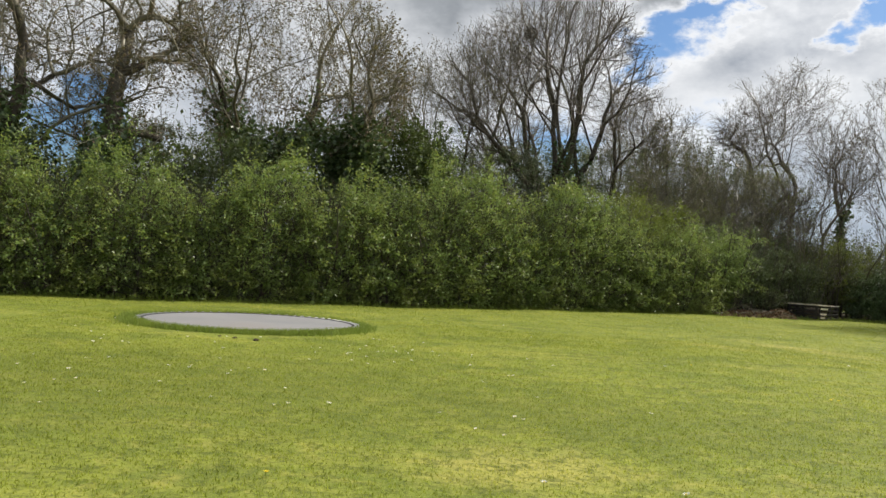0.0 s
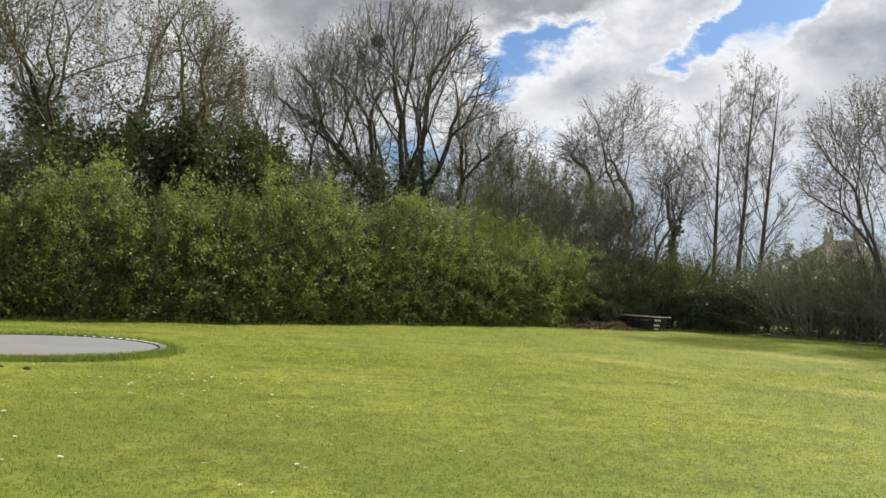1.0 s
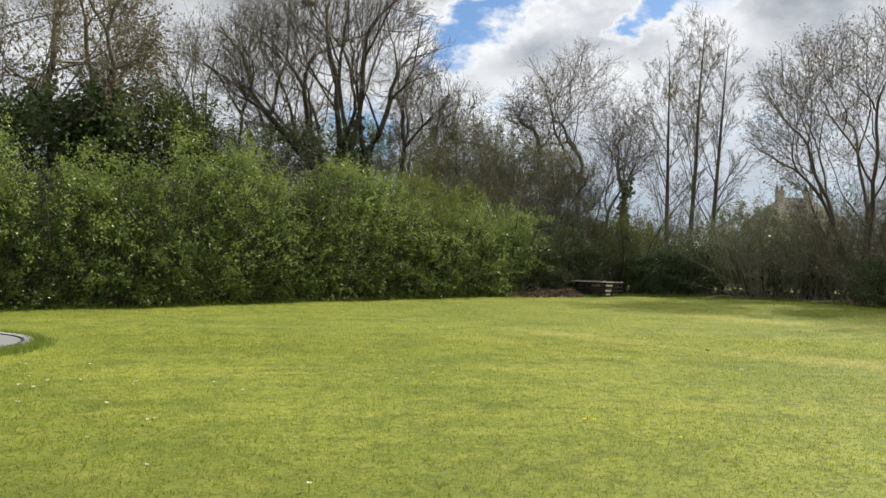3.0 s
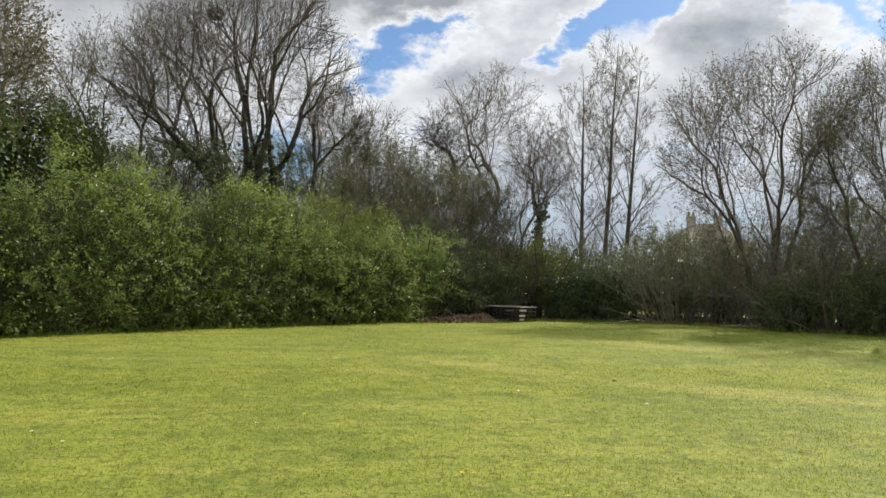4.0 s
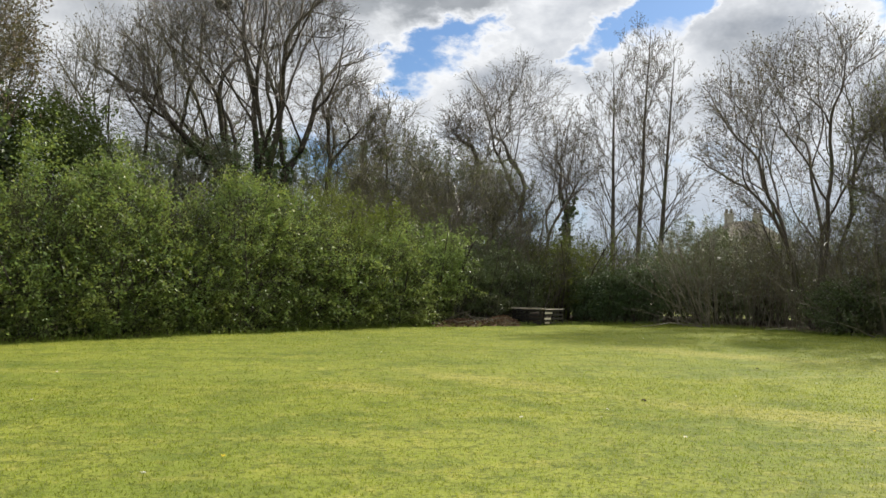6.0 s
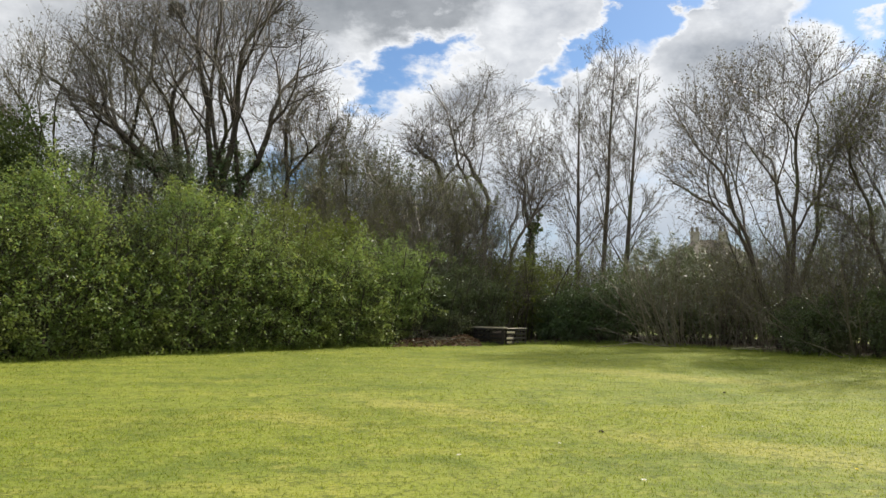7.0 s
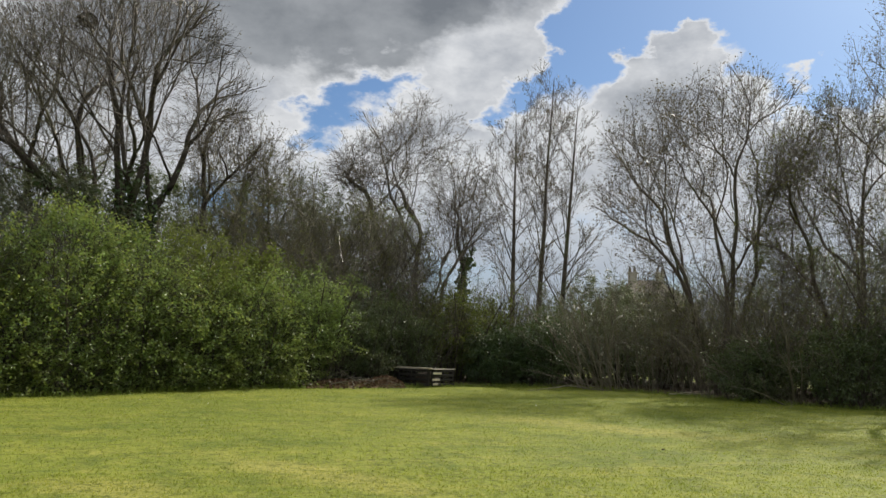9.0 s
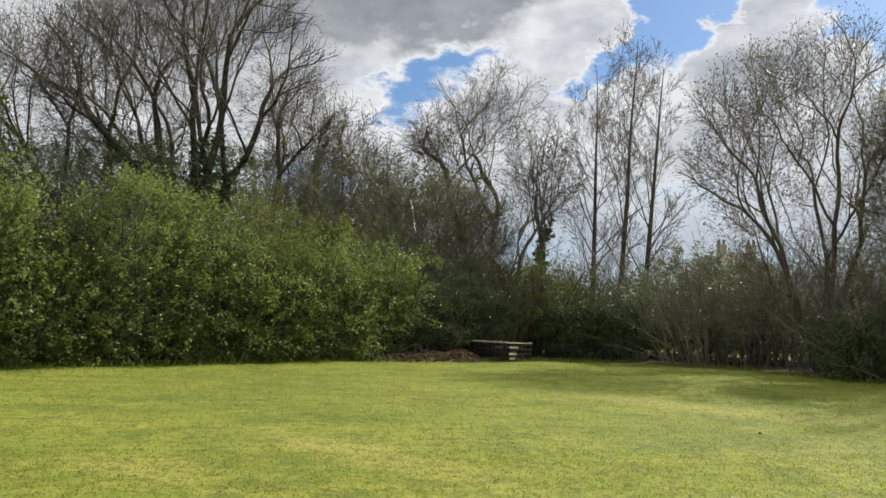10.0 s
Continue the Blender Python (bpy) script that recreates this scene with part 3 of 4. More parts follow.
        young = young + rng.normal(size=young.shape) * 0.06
    if sprays:
        # the top rises and sinks, and the face falls into tufts
        wave, tuft = ripples(rng, 1.4, 3.2), ripples(rng, 0.35, 1.1, 14)
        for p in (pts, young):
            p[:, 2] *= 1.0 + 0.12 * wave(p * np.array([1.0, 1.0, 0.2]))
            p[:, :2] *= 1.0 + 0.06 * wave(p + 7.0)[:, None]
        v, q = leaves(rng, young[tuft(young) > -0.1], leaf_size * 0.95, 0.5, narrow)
        piece("young_foliage", mesh_of("young_foliage", v, q, YOUNG_SUNLIT), ob, "pale yellow-green young leaves, with the hedge's sunlit tips painted in", kind="stuff")
        pts = pts[tuft(pts) + rng.normal(size=len(pts)) * 0.3 > -0.2]
    pts = pts[pts[:, 2] > 0.06]
    v, q = leaves(rng, pts, leaf_size, 0.35, narrow)
    piece("foliage", mesh_of("foliage", v, q, leaf), ob, kind="stuff")
    return ob


def coppice(seed, name, at, height, half_width, label, stems=45, material=PALETWIG, lean=26.0, toward=None, thick=0.018, twigs=9, group="leafless coppiced shrubs", buds=0, bud=GREENBUD, spread=0.7):
    """A leafless many-stemmed shrub whose whips fan out and arch from one stool."""
    rng = np.random.default_rng(seed)
    ob = thing(name, at, label, "shrub", group)
    az = rng.uniform(0, 2 * np.pi, stems) if toward is None else np.radians(rng.normal(toward, 50, stems))
    tilt = np.radians(np.abs(rng.normal(0, lean, stems)))
    start = np.stack([np.sin(az), np.cos(az), np.zeros(stems)], 1) * rng.uniform(0.05, 1.0, (stems, 1)) * half_width * spread
    way = np.stack([np.sin(az) * np.sin(tilt), np.cos(az) * np.sin(tilt), np.cos(tilt)], 1)
    length = rng.uniform(0.6, 1.05, stems) * height
    lines, radii = grow(rng, start, way, length, rng.uniform(0.6, 1.3, stems) * thick, 8, 0.05, -0.015, 0.3)
    for i in range(stems):
        v, q = tubes(lines[i:i + 1], radii[i:i + 1], 5)
        piece("stem", mesh_of("stem", v, q, material, True), ob)
    s, w, ln, r = offshoots(rng, lines, radii, length, twigs, 0.25, 38, 0.36, 0.5)
    l2, r2 = grow(rng, s, w, ln, r, 4, 0.13, 0.03)
    s, w, ln, r = offshoots(rng, l2, r2, ln, 4, 0.2, 40, 0.5, 0.6)
    l3, r3 = grow(rng, s, w, ln, r, 2, 0.15, 0.02)
    v2, q2 = tubes(l2, np.maximum(r2, 0.005), 3)
    v3, q3 = tubes(l3, np.maximum(r3, 0.004), 3)
    piece("twig_growth", mesh_of("twig_growth", np.concatenate([v2, v3]), np.concatenate([q2, q3 + len(v2)]), material), ob, kind="stuff")
    if buds:
        tips = np.concatenate([l3[:, 1], l3.mean(1)])
        tips = tips[rng.permutation(len(tips))[:buds]]
        v, q = leaves(rng, tips + rng.normal(size=tips.shape) * 0.05, 0.07, 0.0)
        piece("bud_growth", mesh_of("bud_growth", v, q, bud), ob, kind="stuff")
    return ob


def box(bm, size, at, bevel=0.0, turn=0.0):
    r = bmesh.ops.create_cube(bm, size=1.0, matrix=Matrix.Translation(at) @ Matrix.Rotation(turn, 4, "Z") @ Matrix.Diagonal((*size, 1)))
    if bevel:
        edges = list({e for v in r["verts"] for e in v.link_edges})
        bmesh.ops.bevel(bm, geom=edges, offset=bevel, segments=1, affect="EDGES")
    return bm


# ---- ground ----
def swell(x, y):
    """The lawn's slight unevenness."""
    return 0.02 * np.sin(x * 0.55 + 0.7) * np.cos(y * 0.47) + 0.012 * np.sin(x * 1.3 + y * 0.9)


TRAMP = (-5.34, 15.1)
TRAMP_R = 2.29


def build_ground():
    edges_x = np.concatenate([[-2500, -600, -200, -90, -50], np.arange(-32, 40.01, 0.5), [60, 100, 220, 650, 2500]])
    edges_y = np.concatenate([[-2500, -600, -150, -50, -20], np.arange(-8, 48.01, 0.5), [60, 80, 120, 240, 700, 2500]])
    X, Y = np.meshgrid(edges_x, edges_y)
    Z = swell(X, Y) * (np.hypot(X, Y - 15) < 60)
    far = np.hypot(X - TRAMP[0], Y - TRAMP[1])
    Z = np.where(far < TRAMP_R + 0.45, 0.0, Z)
    i = np.arange(X.size).reshape(X.shape)
    q = np.stack([i[:-1, :-1], i[:-1, 1:], i[1:, 1:], i[1:, :-1]], -1).reshape(-1, 4)
    ground = new("ground", mesh_of("ground", np.stack([X, Y, Z], -1), q, GRASS, True))
    tagged(ground, "short mown lawn with yellowish patches and clover", "lawn", kind="structure")


build_ground()

# the planted edges: the hedge's foot, the corner, the right-hand boundary
HEDGE_FOOT = ((-18.0, 15.2), (-13.0, 18.6), (-8.4, 22.0), (-5.4, 23.9), (-2.4, 26.2), (1.9, 29.9), (6.0, 33.3), (8.6, 34.7))
CORNER = ((8.6, 34.7), (12.0, 36.1), (15.0, 37.2), (18.0, 38.2), (19.6, 37.6), (21.2, 34.8), (22.0, 32.0), (23.4, 29.3), (25.5, 26.0), (28.5, 22.0))


def along(points, distance):
    """The place that far along a line of points, and the line's heading there."""
    for (x0, y0), (x1, y1) in zip(points, points[1:]):
        d = math.hypot(x1 - x0, y1 - y0)
        if distance <= d or (x1, y1) == points[-1]:
            f = distance / d
            return x0 + (x1 - x0) * f, y0 + (y1 - y0) * f, math.atan2(y1 - y0, x1 - x0)
        distance -= d


def build_litter():
    rng = np.random.default_rng(3)
    rows = []
    for points, total in ((HEDGE_FOOT, 33.0), (CORNER, 27.0)):
        for s in np.arange(0, total, 0.4):
            x, y, a = along(points, s)
            rows.append((x, y, a))
    verts, k = [], 7
    for x, y, a in rows:
        wob = 0.32 + 0.12 * math.sin(x * 3.1) + rng.uniform(-0.10, 0.10)
        for j in range(k):
            d = wob + (0.0, 0.3, 0.8, 1.6, 3.0, 6.0, 12.0)[j]
            z = (-0.012, 0.03, 0.05, 0.06, 0.06, 0.06, 0.06)[j] + (rng.uniform(-0.015, 0.015) if j else 0)
            px, py = x - math.sin(a) * d, y + math.cos(a) * d
            verts.append((px, py, z + float(swell(px, py))))
    i = np.arange(len(verts)).reshape(-1, k)
    q = np.stack([i[:-1, :-1], i[1:, :-1], i[1:, 1:], i[:-1, 1:]], -1).reshape(-1, 4)
    tagged(new("soil_bed", mesh_of("soil_bed", verts, q, LITTER, True)), "dark bare soil and leaf litter under the hedge and trees", "soil", kind="structure")


build_litter()


# ---- trampoline ----
def ring_mesh(name, inner, outer, z0, z1, material, seg=72):
    t = np.arange(seg) * 2 * np.pi / seg
    c = np.stack([np.cos(t), np.sin(t)], 1)
    verts = np.concatenate([np.c_[c * inner, np.full(seg, z0)], np.c_[c * inner, np.full(seg, z1)], np.c_[c * outer, np.full(seg, z1)], np.c_[c * outer, np.full(seg, z0)]])
    i = np.arange(seg)
    j = (i + 1) % seg
    q = np.concatenate([np.stack([i + a * seg, j + a * seg, j + b * seg, i + b * seg], 1) for a, b in ((0, 1), (1, 2), (2, 3), (3, 0))])
    return mesh_of(name, verts, q, material)


def build_trampoline():
    ob = thing("trampoline", (*TRAMP, 0.0), "round grey sunken trampoline set level in the lawn", "trampoline")
    r = TRAMP_R
    bm = bmesh.new()
    bmesh.ops.create_circle(bm, cap_ends=False, segments=72, radius=r - 0.20)
    bmesh.ops.contextual_create(bm, geom=bm.edges)
    f = bm.faces[:]
    for s in (0.8, 0.55, 0.3):
        r0 = bmesh.ops.inset_region(bm, faces=f, thickness=(r - 0.2) * 0.24, use_even_offset=True)
    for v in bm.verts:
        d = v.co.xy.length / (r - 0.2)
        v.co.z = 0.045 - 0.02 * (1 - d * d)
    part("jumping_mat", bm, MAT, ob, "grey woven jumping mat")
    piece("edge_band", ring_mesh("edge_band", r - 0.23, r - 0.185, 0.030, 0.056, RUBBER), ob, "black stitched edge band")
    piece("frame", ring_mesh("frame", r - 0.05, r + 0.0, -0.01, 0.014, OLDSTEEL), ob, "dull weathered round frame")
    # flat dark ring at ground level paints the pit's shade; no hole is cut
    piece("pit_lining", ring_mesh("pit_lining", r - 0.19, r - 0.02, 0.004, 0.008, SOIL), ob, "flat dark ring standing in for the shaded pit between the springs")
    line = np.array([[[0, 0, 0], [0.14, 0, 0.0]]])
    v, q = tubes(line, np.full((1, 2), 0.017), 6)
    spring = mesh_of("spring", v, q, STEEL, True)
    for i in range(72):
        a = 2 * math.pi * (i + 0.5) / 72
        s = piece("spring", spring, ob)
        s.location, s.rotation_euler = ((r - 0.19) * math.cos(a), (r - 0.19) * math.sin(a), 0.046), (0, 0, a)


build_trampoline()

# ---- hedge ----
HEIGHTS = (3.3, 3.4, 3.1, 2.9, 3.1, 3.0, 3.5, 3.3, 3.2, 3.7, 3.8, 3.3, 4.1, 3.4, 2.9, 2.7)
for i, h in enumerate(HEIGHTS):
    x, y, a = along(HEDGE_FOOT, 1.0 + i * 2.03)
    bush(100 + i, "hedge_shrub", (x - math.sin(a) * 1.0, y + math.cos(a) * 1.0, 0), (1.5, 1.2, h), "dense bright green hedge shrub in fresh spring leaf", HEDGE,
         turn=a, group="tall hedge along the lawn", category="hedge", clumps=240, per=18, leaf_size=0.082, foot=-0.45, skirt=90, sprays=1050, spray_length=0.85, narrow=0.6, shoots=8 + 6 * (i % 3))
x, y, a = along(HEDGE_FOOT, 30.0)
bush(130, "hedge_shrub", (x - math.sin(a) * 1.5, y + math.cos(a) * 1.5, 0), (1.6, 1.3, 5.0), "tall olive-green shrub ending the hedge", OLIVE, turn=a, group="tall hedge along the lawn", category="hedge", clumps=420, per=26, shoots=26, leaf_size=0.07)
bush(131, "shrub", (8.4, 36.2, 0), (1.4, 1.2, 3.9), "green shrub at the end of the hedge", HEDGE, turn=0.5, clumps=320, per=38, leaf_size=0.075)
bush(132, "shrub", (10.3, 37.4, 0), (1.5, 1.2, 3.1), "dull green shrub behind the brush heap", DULL, turn=0.4, clumps=240, per=38, leaf_size=0.065, stems=16)
bush(133, "shrub", (12.4, 38.8, 0), (1.5, 1.2, 3.0), "dull green shrub behind the pallet bin", DULL, turn=0.3, clumps=220, per=38, leaf_size=0.065, stems=16)
bush(134, "shrub", (15.2, 40.3, 0), (1.7, 1.3, 3.9), "olive shrub in thin leaf by the corner", OLIVE, turn=0.3, clumps=190, per=30, leaf_size=0.07, stems=18)
bush(135, "evergreen_shrub", (16.7, 39.2, 0), (1.2, 1.1, 2.3), "dark evergreen shrub in the shaded corner", IVY, turn=0.3, clumps=300, per=34, leaf_size=0.08)
bush(136, "evergreen_shrub", (18.7, 39.0, 0), (1.3, 1.1, 2.6), "dark evergreen shrub in the shaded corner", IVY, turn=0.1, clumps=300, per=34, leaf_size=0.08)
bush(137, "shrub", (23.0, 31.2, 0), (1.1, 1.2, 2.0), "dull low shrub at the lawn's edge", DULL, clumps=300, per=34, leaf_size=0.075)
bush(138, "shrub", (24.8, 28.9, 0), (1.4, 1.5, 2.6), "dull low shrub at the lawn's edge", DULL, clumps=300, per=34, leaf_size=0.08)
bush(139, "shrub", (27.4, 25.6, 0), (1.6, 1.6, 3.0), "dull leafy shrub at the lawn's edge", DULL, clumps=300, per=34, leaf_size=0.08)

# behind the hedge: thick evergreen and brown scrub
bush(150, "holly_bush", (-5.8, 36.2, 0), (2.3, 2.0, 8.2), "big dark green holly bush behind the hedge", HOLLY, clumps=1300, per=26, leaf_size=0.14, spray=0.24, shoots=30)
for i, (x, y, h, w) in enumerate(((-8.6, 34.8, 7.6, 2.1), (-12.4, 31.4, 6.2, 2.2), (-15.6, 29.0, 5.6, 2.2), (-19.0, 26.2, 5.8, 2.2), (-21.5, 23.2, 5.6, 2.2))):
    bush(151 + i, "scrub", (x, y, 0), (w, 1.8, h), "brownish olive scrub in thin leaf behind the hedge", DULL, clumps=340, per=17, leaf_size=0.19, spray=0.26, group="scrub behind the hedge")
for i, (x, y, h) in enumerate(((-3.2, 40.5, 6.6), (0.4, 41.2, 6.4), (3.6, 42.4, 6.8), (6.6, 42.6, 7.2), (9.6, 41.8, 6.6), (12.0, 43.6, 6.4))):
    coppice(60 + i, "thicket", (x, y, 0), h, 2.4, "dense brown leafless thicket behind the hedge", 44, BROWNTWIG, lean=17, thick=0.03, twigs=6, buds=2000, bud=BROWNBUD if i % 2 else DULL, group="thickets behind the hedge")
for i, (x, y, h) in enumerate(((3.0, 38.6, 4.6), (6.6, 39.2, 4.8), (9.6, 40.4, 4.4), (12.0, 41.2, 3.8), (14.0, 42.8, 3.8), (17.2, 43.2, 3.6), (20.6, 42.0, 3.4), (23.4, 40.4, 3.0), (26.4, 38.4, 2.8), (28.6, 34.6, 3.2), (30.2, 31.0, 3.6), (32.0, 27.0, 4.0))):
    bush(170 + i, "undergrowth", (x, y, 0), (2.1, 1.5, h), "dull olive undergrowth between the trees", OLIVE if i % 4 == 1 else DULL, clumps=260, per=22, leaf_size=0.13, spray=0.24, group="undergrowth between the trees")

for i, (x, y, h) in enumerate(((-17.5, 33.5, 7.4), (-13.6, 37.0, 7.8), (-9.6, 40.0, 8.2), (-1.4, 43.4, 8.4), (0.6, 46.2, 9.0), (-3.8, 44.4, 8.6), (2.4, 47.5, 9.4), (5.6, 48.5, 9.6), (9.0, 47.8, 9.6), (12.2, 47.0, 8.4), (-5.4, 46.5, 8.6))):
    bush(190 + i, "brushwood", (x, y, 0), (2.7, 1.8, h), "dense grey-brown brushwood of fine bare twigs", BRUSH, clumps=520, per=13, leaf_size=0.42, spray=0.30, narrow=0.09,
         stems=9, group="brushwood behind the hedge", shoots=14)
for i, (x, y, h) in enumerate(((27.0, 44.0, 4.2), (30.5, 41.5, 4.4), (33.5, 38.0, 6.0), (36.0, 34.0, 7.0), (24.0, 45.5, 4.4), (27.6, 34.0, 5.8), (29.8, 30.4, 6.2), (30.6, 26.6, 6.8), (33.5, 22.5, 8.6), (22.8, 38.6, 4.2))):
    bush(210 + i, "brushwood", (x, y, 0), (2.6, 1.8, h), "dense grey-brown brushwood of fine bare twigs", BRUSH, clumps=320, per=13, leaf_size=0.40, spray=0.30, narrow=0.09,
         stems=9, group="brushwood behind the hazels", shoots=14)

# ---- bare trees ----
bare_tree(1, "ash_tree", (1.2, 43.8, 0), 18.0, 6.6, "tall bare tree with an ivy-clad trunk fanning into many stems", ((20, 1), (85, 4), (262, 4), (105, 13), (330, 4)), 0.21, 0.34,
          levels=6, twigs=1, twig_length=0.65, low=0.32, fork=1.0, lift=0.015, bark=DARKBARK, ivy=9.0, ivy_size=0.4, ivy_count=15000, ivy_limbs=1, wander=0.09)
bare_tree(2, "ash_tree", (-2.8, 45.4, 0), 16.0, 5.8, "bare multi-stemmed tree with brownish buds", ((255, 14), (80, 9), (170, 4), (292, 22)), 0.165, 0.36,
          levels=6, twigs=1, twig_length=0.65, low=0.38, fork=1.15, lift=0.015, bark=DARKBARK, twig=BROWNTWIG, buds=5500, wander=0.085, ivy=5.0, ivy_size=0.2, ivy_count=3000, ivy_limbs=0)
bare_tree(3, "oak_tree", (-10.6, 34.0, 0), 15.6, 5.6, "spreading tree with ivy-covered limbs and brownish young leaves", ((262, 10), (75, 24)), 0.42, 0.38, low=0.36, fork=1.2, lift=0.015,
          bark=DARKBARK, ivy=11.0, ivy_size=0.9, ivy_count=36000, ivy_limbs=2, buds=16000, bud_size=0.11, wander=0.11, twig=BROWNTWIG, levels=7, twigs=2)
bare_tree(4, "oak_tree", (-17.6, 25.4, 0), 14.5, 6.8, "old spreading oak with ivy on two leaning trunks", ((75, 22), (285, 12)), 0.46, 0.34, low=0.34, fork=1.3, lift=0.0,
          bark=DARKBARK, ivy=7.5, ivy_size=0.55, ivy_count=22000, ivy_limbs=1, buds=14000, bud_size=0.11, wander=0.16, twig=BROWNTWIG, levels=6, twigs=6)
bare_tree(5, "slender_tree", (4.8, 45.6, 0), 13.2, 3.0, "slender bare tree behind the hedge", ((85, 2),), 0.15, 0.52, low=0.5, bark=DARKBARK, buds=1500, levels=6, fork=1.15, lift=0.015, wander=0.14, twigs=2)
bare_tree(6, "slender_tree", (6.9, 46.4, 0), 13.4, 3.4, "slender bare tree behind the hedge", ((270, 4), (80, 7)), 0.14, 0.42, low=0.42, bark=DARKBARK, twig=BROWNTWIG, buds=2500, fork=1.15, lift=0.015, wander=0.15, twigs=2)
for i, (x, y, h, w, stems) in enumerate(((8.4, 43.6, 11.0, 3.6, ((270, 12), (90, 16), (0, 5))), (11.2, 45.0, 10.6, 3.4, ((270, 16), (90, 12), (180, 5))))):
    bare_tree(7 + i, "thorn_tree", (x, y, 0), h, w, "twiggy brown thorn tree, densely branched", stems, 0.12, 0.25, low=0.16, fork=1.25, lift=0.0, bark=DARKBARK, twig=BROWNTWIG, levels=5,
              bud=GREENBUD, bud_size=0.08, buds=7000, wander=0.17, group="twiggy thorn trees", twigs=8)
bare_tree(9, "thorn_tree", (12.6, 41.6, 0), 8.6, 2.6, "grey twiggy thorn tree in the corner", ((270, 10), (90, 12)), 0.10, 0.25, low=0.15, fork=1.1, bark=DARKBARK, buds=3000, bud=GREENBUD, wander=0.14, group="twiggy thorn trees", twigs=5, levels=5)
bare_tree(10, "ash_tree", (15.8, 49.0, 0), 16.0, 4.6, "bare tree with twisting open limbs", ((285, 9), (80, 5)), 0.18, 0.42, low=0.46, fork=1.2, lift=0.02, bark=DARKBARK, buds=2600, wander=0.17, twigs=3)
bare_tree(11, "leaning_tree", (14.9, 41.4, 0), 11.4, 3.0, "thin pale forked tree with a dark knotted fork above the bin", ((300, 2),), 0.10, 0.40, low=0.42, levels=5, fork=1.2, lift=0.02, bark=BARK, twigs=3, buds=900, wander=0.12)
bare_tree(12, "leaning_tree", (16.6, 43.6, 0), 12.0, 3.0, "dark ivy-clad leaning tree with a crooked limb", ((300, 5),), 0.15, 0.46, low=0.45, levels=5, fork=1.35, lift=0.02, twigs=3, bark=DARKBARK, buds=900, wander=0.15, ivy=6.5, ivy_size=0.25, ivy_count=2200)
for i, (x, y, h, w) in enumerate(((20.4, 46.6, 15.4, 2.3), (21.5, 46.3, 17.0, 2.3), (22.8, 45.9, 15.8, 2.6))):
    spire_tree(20 + i, "poplar_tree", (x, y, 0), h, w, "tall narrow bare tree with upswept branches", ((90 * i, 1.5),), 0.17, 0.24, angles=(42, 30, 34, 40), ratios=(0.34, 0.5, 0.5, 0.5), counts=(26, 6, 5, 3),
               rise=(0.0, 0.05, 0.04, 0.04), buds=3800, wander=(0.02, 0.06, 0.09, 0.12), group="tall narrow trees in the corner", low=0.2, limb_share=0.3, twig_radius=0.009)
bare_tree(30, "sallow_tree", (24.4, 34.8, 0), 14.2, 5.4, "bare many-stemmed tree with upright brown-budded branches", ((272, 30), (290, 18), (60, 6), (95, 16), (200, 10)), 0.10, 0.34, low=0.24, fork=1.05, lift=0.03, levels=5, twigs=5,
          buds=8000, bud_size=0.085, group="trees along the far boundary", wander=0.11, twig_radius=0.006)
bare_tree(31, "sallow_tree", (27.4, 31.2, 0), 13.2, 4.0, "bare many-stemmed tree, finely twigged", ((270, 16), (60, 12), (150, 8)), 0.10, 0.3, low=0.2, fork=1.0, lift=0.03, levels=5, twigs=6, buds=5500, bud=GREENBUD, group="trees along the far boundary", twig_radius=0.006)
bare_tree(32, "sallow_tree", (28.4, 28.6, 0), 15.4, 4.6, "tall bare tree with a dark ivy-clad trunk and long open branches", ((280, 3),), 0.2, 0.36, low=0.28, lift=0.03, fork=1.1, levels=6, twigs=4, buds=5000, ivy=6.5, ivy_size=0.4, ivy_count=7000, group="trees along the far boundary", twig_radius=0.006)
# the next two stand unseen to the right, added to shade the lawn
bare_tree(33, "sallow_tree", (31.0, 23.4, 0), 14.0, 4.6, "tall bare tree out of view, added for its shadow on the lawn", ((280, 12), (60, 8)), 0.16, 0.3, low=0.25, levels=6, twigs=3, buds=3000, group="trees along the far boundary")
bare_tree(34, "sallow_tree", (32.5, 19.0, 0), 13.0, 4.6, "tall bare tree out of view, added for its shadow on the lawn", ((280, 12), (60, 8)), 0.16, 0.3, low=0.25, levels=6, twigs=3, buds=3000, group="trees along the far boundary")


def build_nest():
    rng = np.random.default_rng(77)
    k = 260
    u = unit(rng.normal(size=(k, 3)))
    start = u * 0.34 * np.array([1, 1, 0.8])
    way = unit(np.cross(u, rng.normal(size=(k, 3))))
    l, r = grow(rng, start - way * 0.2, way, np.full(k, 0.42), np.full(k, 0.011), 3, 0.15, 0.0)
    v, q = tubes(l, r, 3)
    ob = tagged(new("nest", mesh_of("nest", v, q, DARKBARK)), "large twig nest lodged high in a bare tree", "nest")
    ob.location = (-0.2, 43.7, 14.6)


build_nest()

# ---- leafless shrubs of the right-hand boundary ----
coppice(40, "hazel", (20.9, 36.4, 0), 5.2, 2.0, "leafless hazel with pale arching whips", 30, lean=36, toward=285, twigs=5, thick=0.019, spread=0.8)
coppice(41, "hazel", (22.3, 36.4, 0), 4.6, 2.4, "leafless hazel with straight grey stems", 50, PALETWIG, lean=20, buds=1400, twigs=7, thick=0.013, spread=0.9)
coppice(42, "hazel", (23.6, 34.0, 0), 5.0, 2.2, "leafless hazel with grey arching whips", 44, PALETWIG, lean=28, buds=1400, twigs=7, thick=0.014, spread=0.9)
